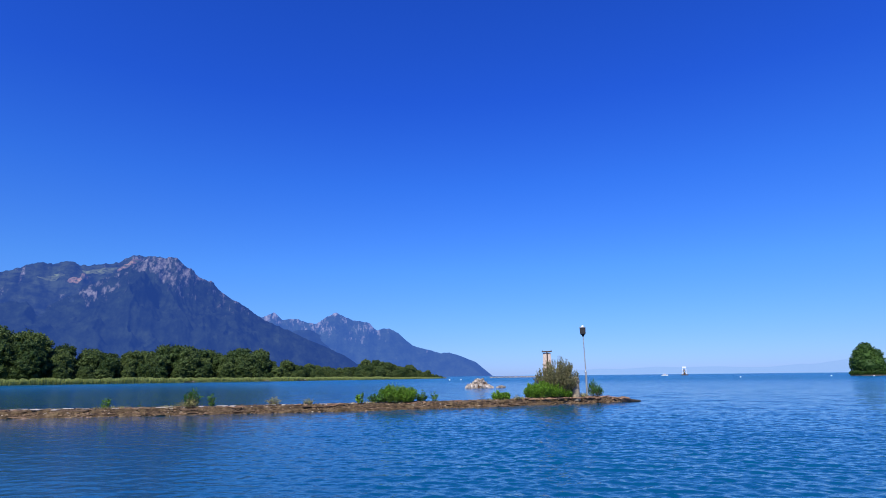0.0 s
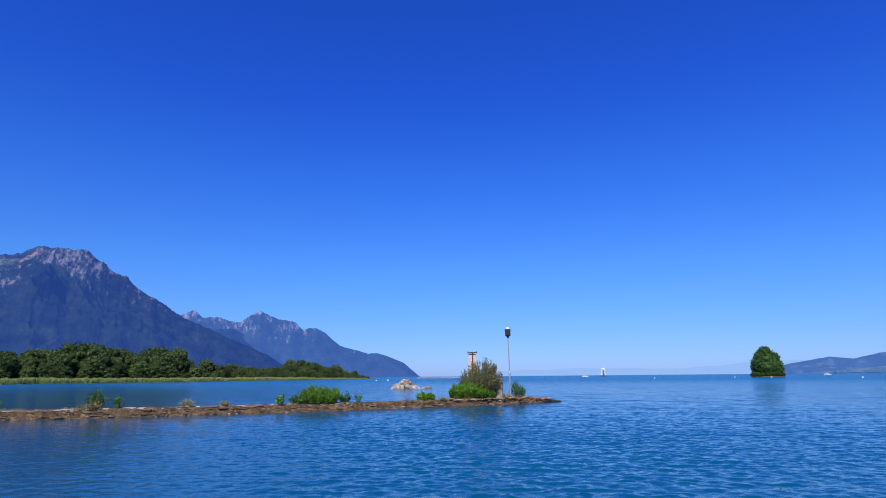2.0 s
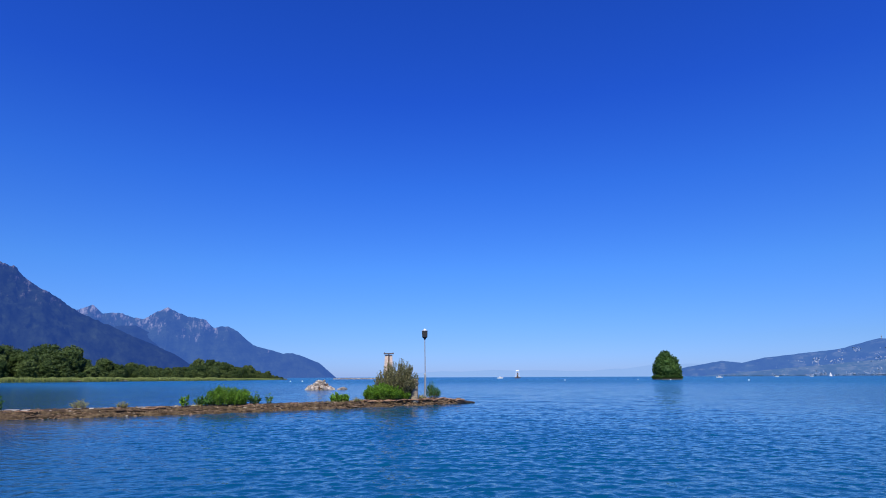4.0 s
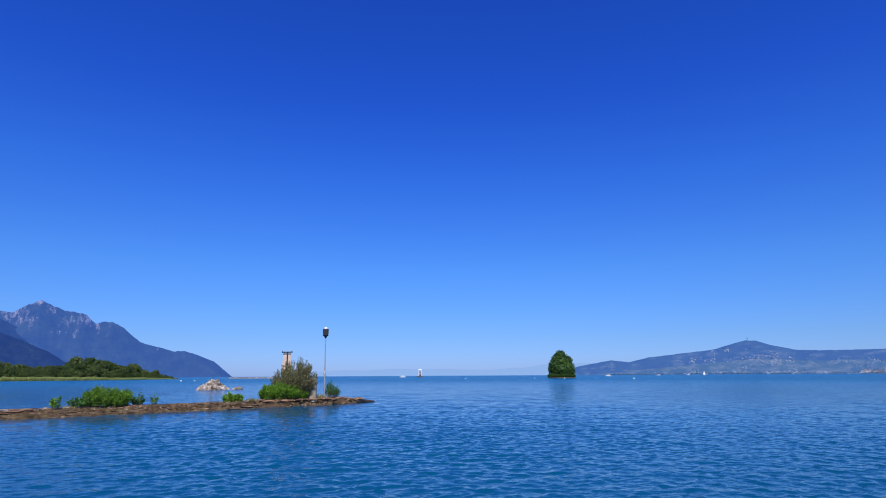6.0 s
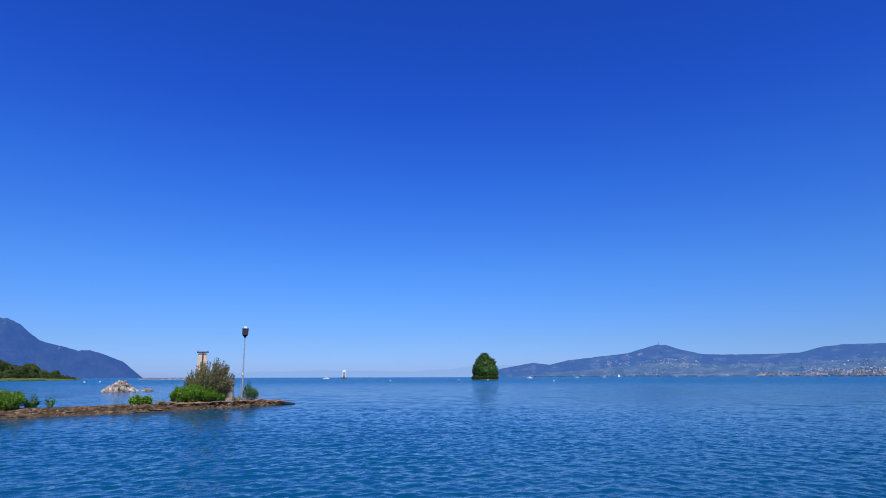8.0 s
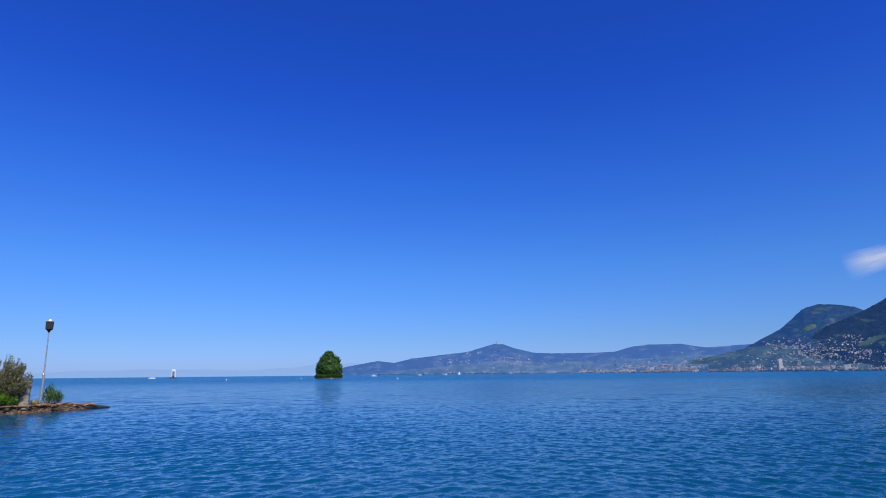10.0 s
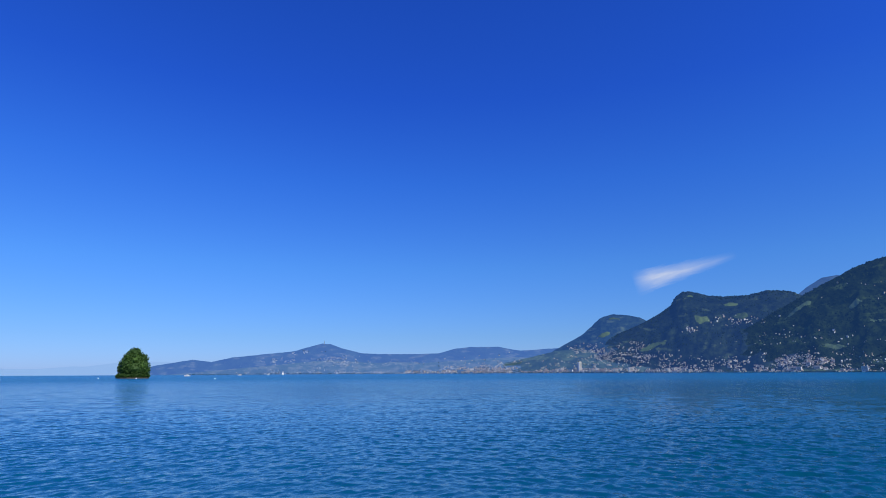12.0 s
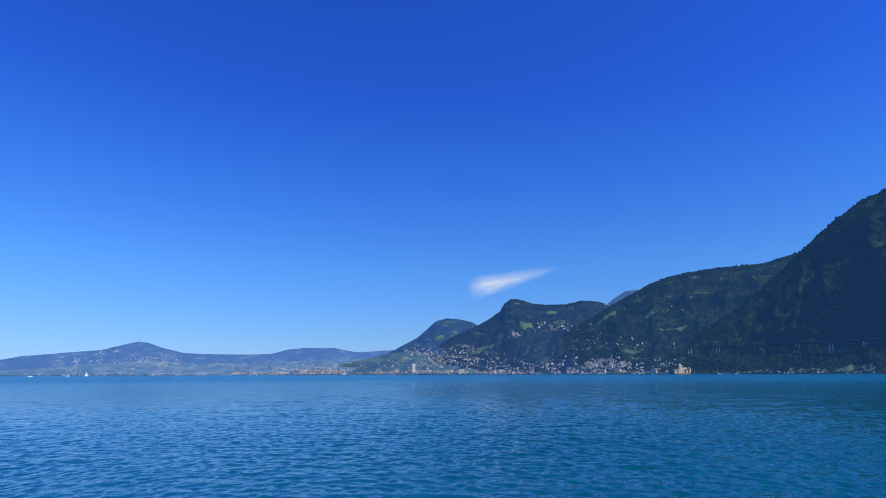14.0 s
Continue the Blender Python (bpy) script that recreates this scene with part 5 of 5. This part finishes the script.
# ---- town on the far shore ----
def house(m, w, d, h, label, group, flat=False):
    ob = thing("house", m, label, "house", group)
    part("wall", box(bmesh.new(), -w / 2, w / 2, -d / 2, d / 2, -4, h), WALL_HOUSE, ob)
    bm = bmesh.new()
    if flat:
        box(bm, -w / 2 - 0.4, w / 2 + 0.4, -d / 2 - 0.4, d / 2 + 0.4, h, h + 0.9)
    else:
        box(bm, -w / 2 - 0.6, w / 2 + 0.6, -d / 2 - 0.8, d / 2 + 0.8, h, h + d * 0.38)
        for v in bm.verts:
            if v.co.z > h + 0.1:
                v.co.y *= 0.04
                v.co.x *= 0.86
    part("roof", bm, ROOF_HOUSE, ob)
    floors = max(int(h / 3), 1)
    for f in range(floors):
        part("window_band", box(bmesh.new(), -w * 0.42, w * 0.42, -d / 2 - 0.08, -d / 2 + 0.05, 1.0 + f * 3, 2.2 + f * 3), GLASS_DARK, ob)
    return ob


_rng = random.Random(44)
_hk = [house(at(74, 2960, 5), 11, 9, 6, "cream lakeside house with a tiled roof", "town houses"),
       house(at(75, 2960, 5), 15, 11, 9, "white lakeside villa with a tiled roof", "town houses"),
       house(at(76, 2960, 5), 24, 12, 13, "long pale apartment house with a tiled roof", "town houses"),
       house(at(77, 2960, 5), 20, 13, 19, "pale flat-roofed apartment block", "apartment blocks", True)]


# Quarters of the towns: bearing from and to, angle above the lake from and to, share of the houses.
QUARTERS = [(67, 80, 0.0, 0.3, 16), (68.3, 79.2, 0.0, 1.0, 26), (72.0, 75.6, 1.4, 2.7, 5), (73.8, 80.2, 0.9, 1.9, 7), (56.6, 65.4, 0.0, 0.75, 20), (61.0, 69.0, 0.1, 1.5, 14),
            (78.8, 86.0, 0.0, 1.5, 8), (82.3, 83.2, 3.6, 3.9, 0.9), (76.8, 79.0, 2.0, 2.9, 2), (84.5, 96, 0.0, 1.2, 11), (86, 95.5, 0.4, 1.6, 8),
            (84.5, 88.9, 4.0, 4.9, 1.2), (87.4, 95.5, 2.0, 3.4, 1.6), (47.6, 51.2, 0.7, 1.8, 7), (40.4, 58, 0.0, 0.22, 14), (43, 58, 0.1, 0.9, 9),
            (45.2, 46.8, 1.9, 2.2, 1.2), (42.8, 45.2, 1.0, 1.5, 3), (52, 58, 0.6, 1.5, 3), (92, 101, 5.0, 8.6, 0.4), (104.5, 112.5, 0.0, 0.45, 2.2)]
_share = list(itertools.accumulate(q[4] for q in QUARTERS))


def spot():
    """A building site: bearing, distance and height."""
    while True:
        q = QUARTERS[bisect(_share, _rng.uniform(0, _share[-1]))]
        b = _rng.gauss((q[0] + q[1]) / 2, (q[1] - q[0]) * 0.30)
        e = abs(_rng.gauss(0, (q[3] - q[2]) * 0.42)) if q[2] < 0.2 else _rng.gauss((q[2] + q[3]) / 2, (q[3] - q[2]) * 0.24)
        if not 40 < b < 112 or e < 0:
            continue
        if q[2] < 0.2 and _rng.random() < 0.5:
            e = abs(_rng.gauss(0, 0.10))
        if vnoise(b * 1.7, e * 4.0, 9) < 0.40:
            continue
        i = round((b - 34) * 10)
        k = int(np.searchsorted(_TE[i], e))
        if k < _TR.shape[1] - 1:
            r = float(_TR[i, max(k - 1, 0)]) + _rng.random() * float(_TR[i, k] - _TR[i, max(k - 1, 0)])
            return b, r, ground(b, r)


def bisect(rising, value):
    return next(k for k, top in enumerate(rising) if value <= top)


for k, ob in enumerate(_hk):
    bx = (73.6, 74.8, 75.9, 77.3)[k]
    ob.matrix_basis = at(bx, float(shore(bx)) + 25, ground(bx, float(shore(bx)) + 25), 6 * k)
_done = 0
while _done < 290:
    bx, rr, zz = spot()
    if 56 < bx < 96 and zz < 40:
        near = rr - float(shore(bx)) < 90
        kind = _rng.choice((0, 1, 1, 2, 2, 3) if near else (0, 0, 1))
        copy_thing(_hk[kind], at(bx, rr, zz + 0.5, _rng.uniform(-35, 35), _rng.uniform(0.36, 0.74) * (rr / 2900 if bx < 84 else 1.15)))
        _done += 1

_walls, _roofs = {True: ([], []), False: ([], [])}, {True: ([], []), False: ([], [])}
for k in range(7000):
    bx, rr, zz = spot()
    hazy = bx < 61
    big = _rng.random() ** 3
    w, d, h = 1.6 + 4.6 * big + _rng.uniform(0, 0.8), 1.6 + 2.0 * big, 1.1 + 2.6 * big * _rng.random() + _rng.uniform(0, 0.5)
    m = at(bx, rr, zz + 0.6, _rng.uniform(-70, 70), rr / 2900 * (1.2 if bx > 85 else 0.75 if bx < 58 else 1.05))
    rise = d * (0.30 if h < 2.4 else 0.06)
    vs, fs = _walls[hazy]
    base = len(vs)
    for cx, cy, cz in ((-1, -1, -6), (1, -1, -6), (1, 1, -6), (-1, 1, -6), (-1, -1, h), (1, -1, h), (1, 1, h), (-1, 1, h)):
        vs.append((m @ Vector((cx * w / 2, cy * d / 2, cz)))[:])
    fs += [(base, base + 1, base + 5, base + 4), (base + 1, base + 2, base + 6, base + 5), (base + 2, base + 3, base + 7, base + 6), (base + 3, base, base + 4, base + 7)]
    vs, fs = _roofs[hazy]
    base = len(vs)
    for cx, cy, cz in ((-1.1, -1.15, h), (1.1, -1.15, h), (1.1, 1.15, h), (-1.1, 1.15, h), (-1, 0, h + rise), (1, 0, h + rise)):
        vs.append((m @ Vector((cx * w / 2, cy * d / 2, cz)))[:])
    fs += [(base, base + 1, base + 5, base + 4), (base + 2, base + 3, base + 4, base + 5), (base + 1, base + 2, base + 5), (base + 3, base, base + 4)]
for hazy, wall_mat, roof_mat, where in ((False, WALL_STUFF, ROOF_STUFF, "on the slopes above the town"), (True, WALL_HAZY, ROOF_HAZY, "tinted with imitated haze across the bay")):
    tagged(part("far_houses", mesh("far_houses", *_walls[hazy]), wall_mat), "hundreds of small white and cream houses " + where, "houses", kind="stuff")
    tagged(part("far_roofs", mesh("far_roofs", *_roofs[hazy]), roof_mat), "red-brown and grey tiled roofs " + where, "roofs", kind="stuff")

# meadows on the wooded slopes
def meadow(label, layer, bearing, angle, wide, tall, seed, material, name="meadow", lift=5.0):
    """A clearing that lies on a slope: centre by bearing and angle above the lake, its size in degrees."""
    ways = np.linspace(0.02, 0.98, 400)
    z, x, y = layer(np.full(400, bearing), ways)
    angles = np.degrees(np.arctan2(z - EYE_Z, np.hypot(x, y)))
    mid = ways[np.argmin(np.abs(angles - angle))]
    step = max((angles[-1] - angles[0]) / 0.96, 1e-3)
    q, a = np.meshgrid(np.linspace(0, 1, 9), np.linspace(0, 2 * np.pi, 41), indexing="ij")
    edge = 0.65 + 0.7 * fbm(np.cos(a) * 1.5 + seed, np.sin(a) * 1.5 + seed, 3, seed)
    bb = bearing + np.cos(a) * q * edge * wide / 2
    ss = np.clip(mid + (np.sin(a) * q * edge * tall / 2 + np.cos(a) * q * tall * 0.15) / step, 0.01, 0.97)
    z, x, y = layer(bb, ss)
    ob = new(name, grid_mesh(name, x, y, z + lift * (1 - q ** 4) - 1.0))
    ob.data.materials.append(material)
    tagged(ob, label, name, "", "structure")


def lawn(b0, b1, near, deep):
    """A strip of lawn along the far shore."""
    b, q = np.meshgrid(np.linspace(b0, b1, 60), np.linspace(0, 1, 7), indexing="ij")
    edge = near + 6 * (fbm(b * 1.3, b * 0, 3, 5) - 0.5)
    r = shore(b) + edge + q * deep * (0.4 + 1.2 * fbm(b * 0.9, b * 0 + 3, 3, 8))
    x, y = polar(b, r)
    z = np.vectorize(ground)(b, r)
    ob = new("lawn", grid_mesh("lawn", x, y, z + 1.6))
    ob.data.materials.append(MEADOW)
    tagged(ob, "sunlit lawn along the far shore", "lawn", kind="structure")


for _strip in ((88.8, 93.6, 12, 34), (99.5, 104.5, 6, 12), (106.0, 112.5, 10, 26), (94.2, 96.2, 8, 14)):
    lawn(*_strip)
for k, (lay, bx, ang, wd, tl) in enumerate((
        (knob_h, 83.7, 4.55, 1.4, 0.26), (knob_h, 86.2, 5.85, 1.2, 0.24), (knob_h, 86.9, 4.8, 1.1, 0.2), (knob_h, 82.9, 6.75, 0.6, 0.16),
        (ridge_h, 91.0, 5.0, 1.5, 0.32), (ridge_h, 97.3, 3.9, 2.6, 0.34), (ridge_h, 91.8, 5.5, 1.0, 0.22), (ridge_h, 99.5, 8.6, 0.9, 0.1),
        (steep_h, 97.1, 2.6, 1.0, 0.3), (ridge_h, 95.3, 5.4, 1.0, 0.18), (shoulder_h, 76.1, 5.0, 1.2, 0.16), (shoulder_h, 75.1, 3.5, 1.2, 0.4),
        (shoulder_h, 79.4, 2.9, 2.0, 0.25), (knob_h, 79.4, 2.3, 2.4, 0.35), (town_h, 66.3, 0.80, 2.4, 0.22),
        (ridge_h, 93.4, 1.9, 1.6, 0.25))):
    meadow("sunlit green meadow on the wooded slope", lay, bx, ang, wd, tl, 7 + k, MEADOW)
for k, (bx, ang, wd, tl) in enumerate(((-36.6, 8.2, 1.2, 0.5), (-36.1, 8.7, 0.6, 0.4), (-33.0, 9.7, 1.3, 0.5), (-32.4, 10.2, 1.0, 0.4))):
    meadow("patch of pinkish scree below the mountain crest", crest_h, bx, ang, wd, tl, 41 + k, SCREE, "scree", 8.0)
for k, (bx, ang, wd, tl) in enumerate(((-34.9, 9.1, 2.6, 0.6), (-38.5, 8.3, 2.0, 0.5), (-36.0, 8.9, 1.4, 0.3))):
    meadow("patch of alpine grass below the mountain crest", crest_h, bx, ang, wd, tl, 51 + k, ALP, "alp", 6.0)

# trees between the houses and along the far shore
_bm = bmesh.new()
bmesh.ops.create_icosphere(_bm, subdivisions=1, radius=1)
_iv = np.array([v.co[:] for v in _bm.verts])
_if = np.array([[v.index for v in f.verts] for f in _bm.faces])
_bm.free()
_g = np.random.default_rng(8)
_vs, _fs = [], []
for k in range(6600):
    if k < 1300:
        bx = _rng.uniform(36, 113)
        rr = float(shore(bx)) + abs(_rng.gauss(0, 9)) + 3
    elif k < 5600:
        bx, rr, zz = spot()
        if bx < 58 and k % 3:
            continue
    else:
        bx = _rng.uniform(56, 101)
        rr = float(shore(bx)) + abs(_rng.gauss(0, 80)) + 4
    s = _rng.uniform(1.0, 2.6) * rr / 2900
    bx, rr = bx + _rng.uniform(-0.08, 0.08), rr + _rng.uniform(-8, 2)
    x, y = polar(bx, rr)
    jit = _iv * (1 + _g.normal(0, 0.16, (len(_iv), 1))) * [s, s, s * _rng.uniform(0.9, 1.5)]
    _fs.append(_if + len(_vs) * len(_iv))
    _vs.append(jit + [float(x), float(y), ground(bx, rr) + s * 0.6])
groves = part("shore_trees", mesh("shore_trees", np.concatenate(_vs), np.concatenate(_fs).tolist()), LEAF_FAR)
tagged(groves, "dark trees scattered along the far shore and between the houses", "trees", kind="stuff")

def wood(name, layer, b0, b1, count, seed, low, label, material, tall=1.0, high=1.0):
    """Single tree crowns standing out of a wooded slope, thick on its crest."""
    g = np.random.default_rng(seed)
    b, up = g.uniform(b0, b1, count), g.uniform(low, high, count)
    if high == 1.0:
        up = np.where(g.random(count) < 0.12, g.uniform(0.96, 1.0, count), up)
    z, x, y = layer(b, up)
    size = tall * g.uniform(1.6, 3.6, count) * (0.6 + 0.4 * (fbm(x / 60, y / 60, 2, seed) > 0.5))
    size = size * np.where(up > 0.95, g.uniform(1.0, 1.7, count), 1.0)
    v = _iv[None] * (1 + g.normal(0, 0.15, (count, len(_iv), 1))) * (size[:, None] * np.stack([np.ones(count), np.ones(count), g.uniform(0.9, 1.5, count)], 1))[:, None]
    v = v + np.stack([x, y, z + size * 0.35], 1)[:, None]
    f = (_if[None] + (np.arange(count) * len(_iv))[:, None, None]).reshape(-1, 3)
    ob = part(name, mesh(name, v.reshape(-1, 3), f.tolist(), True), material)
    tagged(ob, label, "trees", kind="stuff")


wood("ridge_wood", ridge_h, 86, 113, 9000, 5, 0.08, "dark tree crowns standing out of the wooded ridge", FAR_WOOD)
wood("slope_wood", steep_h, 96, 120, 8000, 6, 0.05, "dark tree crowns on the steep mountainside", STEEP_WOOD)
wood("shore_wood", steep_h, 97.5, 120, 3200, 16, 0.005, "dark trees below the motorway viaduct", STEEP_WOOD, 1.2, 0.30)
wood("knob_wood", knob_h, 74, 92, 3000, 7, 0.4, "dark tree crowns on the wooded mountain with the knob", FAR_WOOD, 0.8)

# tower block
_tb = at(72.66, float(shore(72.66)) + 30, 3, 26, 0.8)
block = thing("tower_block", _tb, "tall pale residential tower block by the lake", "building")
part("wall", box(bmesh.new(), -9, 9, -8, 8, -4, 62), WHITE, block)
part("roof", box(bmesh.new(), -6, 6, -5, 5, 62, 65.5), CONCRETE, block)
for f in range(19):
    part("balcony_band", box(bmesh.new(), -8.2, 8.2, -8.6, -7.9, 3 + f * 3.1, 4.0 + f * 3.1), GLASS_DARK, block)


# ---- castle, viaduct, landing stage, hilltop mast ----
castle = thing("castle", at(97.45, float(shore(97.45)) - 26, 0, 30, 0.86), "sandstone lake castle with pointed red-brown roofs", "castle")
part("rock", lathe(bmesh.new(), [(35, -2), (33.5, 1.0), (31, 2.2), (20, 3.0)], 24), STONE_BROWN, castle)
part("curtain_wall", box(bmesh.new(), -31, 31, -12, 12, 1, 15, 0.02), CASTLE_WALL, castle)
part("keep", box(bmesh.new(), -7, 5, -6, 6, 10, 27), CASTLE_WALL, castle)
_bm = box(bmesh.new(), -8, 6, -7, 7, 27, 36, 0.97)
part("keep_roof", _bm, ROOF_HOUSE, castle)
for tx, tr, th in ((-27, 4.5, 12), (-15, 4, 13), (13, 4.5, 14), (25, 5, 18)):
    tower_part = part("tower", lathe(bmesh.new(), [(tr, 0), (tr, th), (tr + 0.5, th), (tr + 0.5, th + 1)], 16), CASTLE_WALL, castle, m=pose(tx, -10, 0))
    part("roof", lathe(bmesh.new(), [(tr + 0.9, th + 1), (tr * 0.55, th + 3.4), (0.2, th + 5.5)], 16), ROOF_HOUSE, tower_part)
part("hall_roof", box(bmesh.new(), 4, 26, -8, 8, 15, 22, 0.6), ROOF_HOUSE, castle)


def deck_line():
    """Deck angles fitted to the camera's view; distance where the ground shows half a degree lower."""
    bb = np.arange(98.0, 120.6, 0.5)
    e = np.interp(bb, [96, 97.5, 104.4, 113, 122], [2.2, 2.3, 2.45, 2.66, 2.75])
    rr = [np.interp(ek - 0.5, _TE[round((bk - 34) * 10)], _TR[round((bk - 34) * 10)]) for bk, ek in zip(bb, e)]
    return np.polyfit(bb - 109, rr, 3), bb, e


_fit, _db, _de = deck_line()


def deck_at(b):
    r = float(np.polyval(_fit, b - 109))
    return r, r * math.tan(radians(float(np.interp(b, _db, _de)))) + EYE_Z


viaduct = thing("viaduct", Matrix(), "long grey concrete motorway viaduct on paired piers", "viaduct")
_b = np.linspace(98.4, 121, 100)
_rr, _zz = np.array([deck_at(q) for q in _b]).T
_B, _K = np.meshgrid(_b, np.arange(7), indexing="ij")
_dr = np.array([0, 0, 14, 14, 11, 3, 0])[_K]
_dz = np.array([-1.6, 1.2, 1.2, -1.6, -4.2, -4.2, -1.6])[_K]
part("deck", grid_mesh("deck", *polar(_B, _rr[:, None] + _dr), _zz[:, None] + _dz, False), VIADUCT, viaduct)
for q in (98.4, 100.7, 102.3, 104.3, 106.75, 109.1, 111.4, 113.7, 116.0, 118.3):
    r, z = deck_at(q)
    for off in (-0.11, 0.11):
        lo = ground(q, r + 6)
        part("pier", box(bmesh.new(), -1.3, 1.3, -2.0, 2.0, min(lo, z - 6) - 6, z - 3.8), PIER, viaduct, m=at(float(q) + off, r + 7))
stage = thing("landing_stage", at(101.4, 1690, 0), "low white landing stage on the far shore", "jetty")
part("deck", box(bmesh.new(), -26, 26, -3, 3, 0.8, 1.5), WHITE, stage)
for k in range(7):
    _bm = bmesh.new()
    tube(_bm, [(-24 + k * 8, -2, -2), (-24 + k * 8, -2, 3)], [0.35, 0.3], 8)
    part("pile", _bm, DARK_WOOD, stage)
_hz = float(hills_h(48.12, 0.985)[0])
hill_mast = thing("hilltop_mast", at(48.12, 4537, _hz - 4), "thin transmitter mast on the hilltop", "mast")
_bm = bmesh.new()
tube(_bm, [(0, 0, 0), (0, 0, 30)], [1.6, 0.8], 8)
part("mast", _bm, CONCRETE, hill_mast)
part("gallery", lathe(bmesh.new(), [(2.0, 16), (3.2, 18), (3.2, 20), (1.2, 21)], 12), CONCRETE, hill_mast)


# ---- wisp of cloud ----
def cloud_material():
    mat, nt, bsdf = nodes_of("cloud_wisp")
    obj = nt.nodes.new("ShaderNodeTexCoord").outputs["Object"]
    sep = nt.nodes.new("ShaderNodeSeparateXYZ")
    nt.links.new(obj, sep.inputs[0])
    u, v = sep.outputs[0], sep.outputs[1]
    fray = noise_of(nt, 2.2, 6.0, 0.6, obj, (1.1, 3.0, 1.0))
    broad = noise_of(nt, 1.1, 3.0, 0.5, obj, (1.0, 2.0, 1.0))
    half = math_node(nt, "ADD", math_node(nt, "MULTIPLY", u, -0.24), 0.42)
    off = math_node(nt, "ABSOLUTE", math_node(nt, "DIVIDE", v, math_node(nt, "MAXIMUM", half, 0.06)))
    head = math_node(nt, "MULTIPLY", math_node(nt, "ADD", u, 1.0), 2.6, True)
    tail = math_node(nt, "MULTIPLY", math_node(nt, "SUBTRACT", 1.0, u), 0.75, True)
    a = math_node(nt, "SUBTRACT", 1.15, off)
    a = math_node(nt, "ADD", a, math_node(nt, "MULTIPLY", math_node(nt, "SUBTRACT", fray, 0.5), 0.9))
    a = math_node(nt, "MULTIPLY", math_node(nt, "MULTIPLY", a, 0.75, True), math_node(nt, "MULTIPLY", head, tail))
    a = math_node(nt, "MULTIPLY", a, math_node(nt, "ADD", broad, 0.25), True)
    # even emission put in for sunlight on the cloud
    glow = node(nt, "ShaderNodeEmission", Color=(0.74, 0.77, 0.90, 1), Strength=0.86)
    clear = nt.nodes.new("ShaderNodeBsdfTransparent")
    mix = nt.nodes.new("ShaderNodeMixShader")
    nt.links.new(math_node(nt, "MULTIPLY", a, 1.0, True), mix.inputs[0])
    nt.links.new(clear.outputs[0], mix.inputs[1])
    nt.links.new(glow.outputs[0], mix.inputs[2])
    nt.links.new(mix.outputs[0], nt.nodes["Material Output"].inputs[0])
    return mat


_U, _V = np.meshgrid(np.linspace(-1, 1, 41), np.linspace(-1, 1, 13), indexing="ij")
cloud = new("backdrop_cloud", grid_mesh("backdrop_cloud", _U, _V, 0.06 * _U * _U - 0.1 * _V * _V))
cloud.data.materials.append(cloud_material())
_x, _y = polar(82.6, 4700)
_c = Vector((float(_x), float(_y), 4700 * math.tan(radians(9.2)) + EYE_Z))
cloud.matrix_world = look(_c, (0, 0, EYE_Z)) @ pose(0, 0, 0, 0, 180, 0) @ pose(0, 0, 0, 0, 0, 13) @ Matrix.Diagonal((380, 145, 145, 1))
tagged(cloud, "thin white wisp of cloud in the blue sky", "cloud", kind="structure")
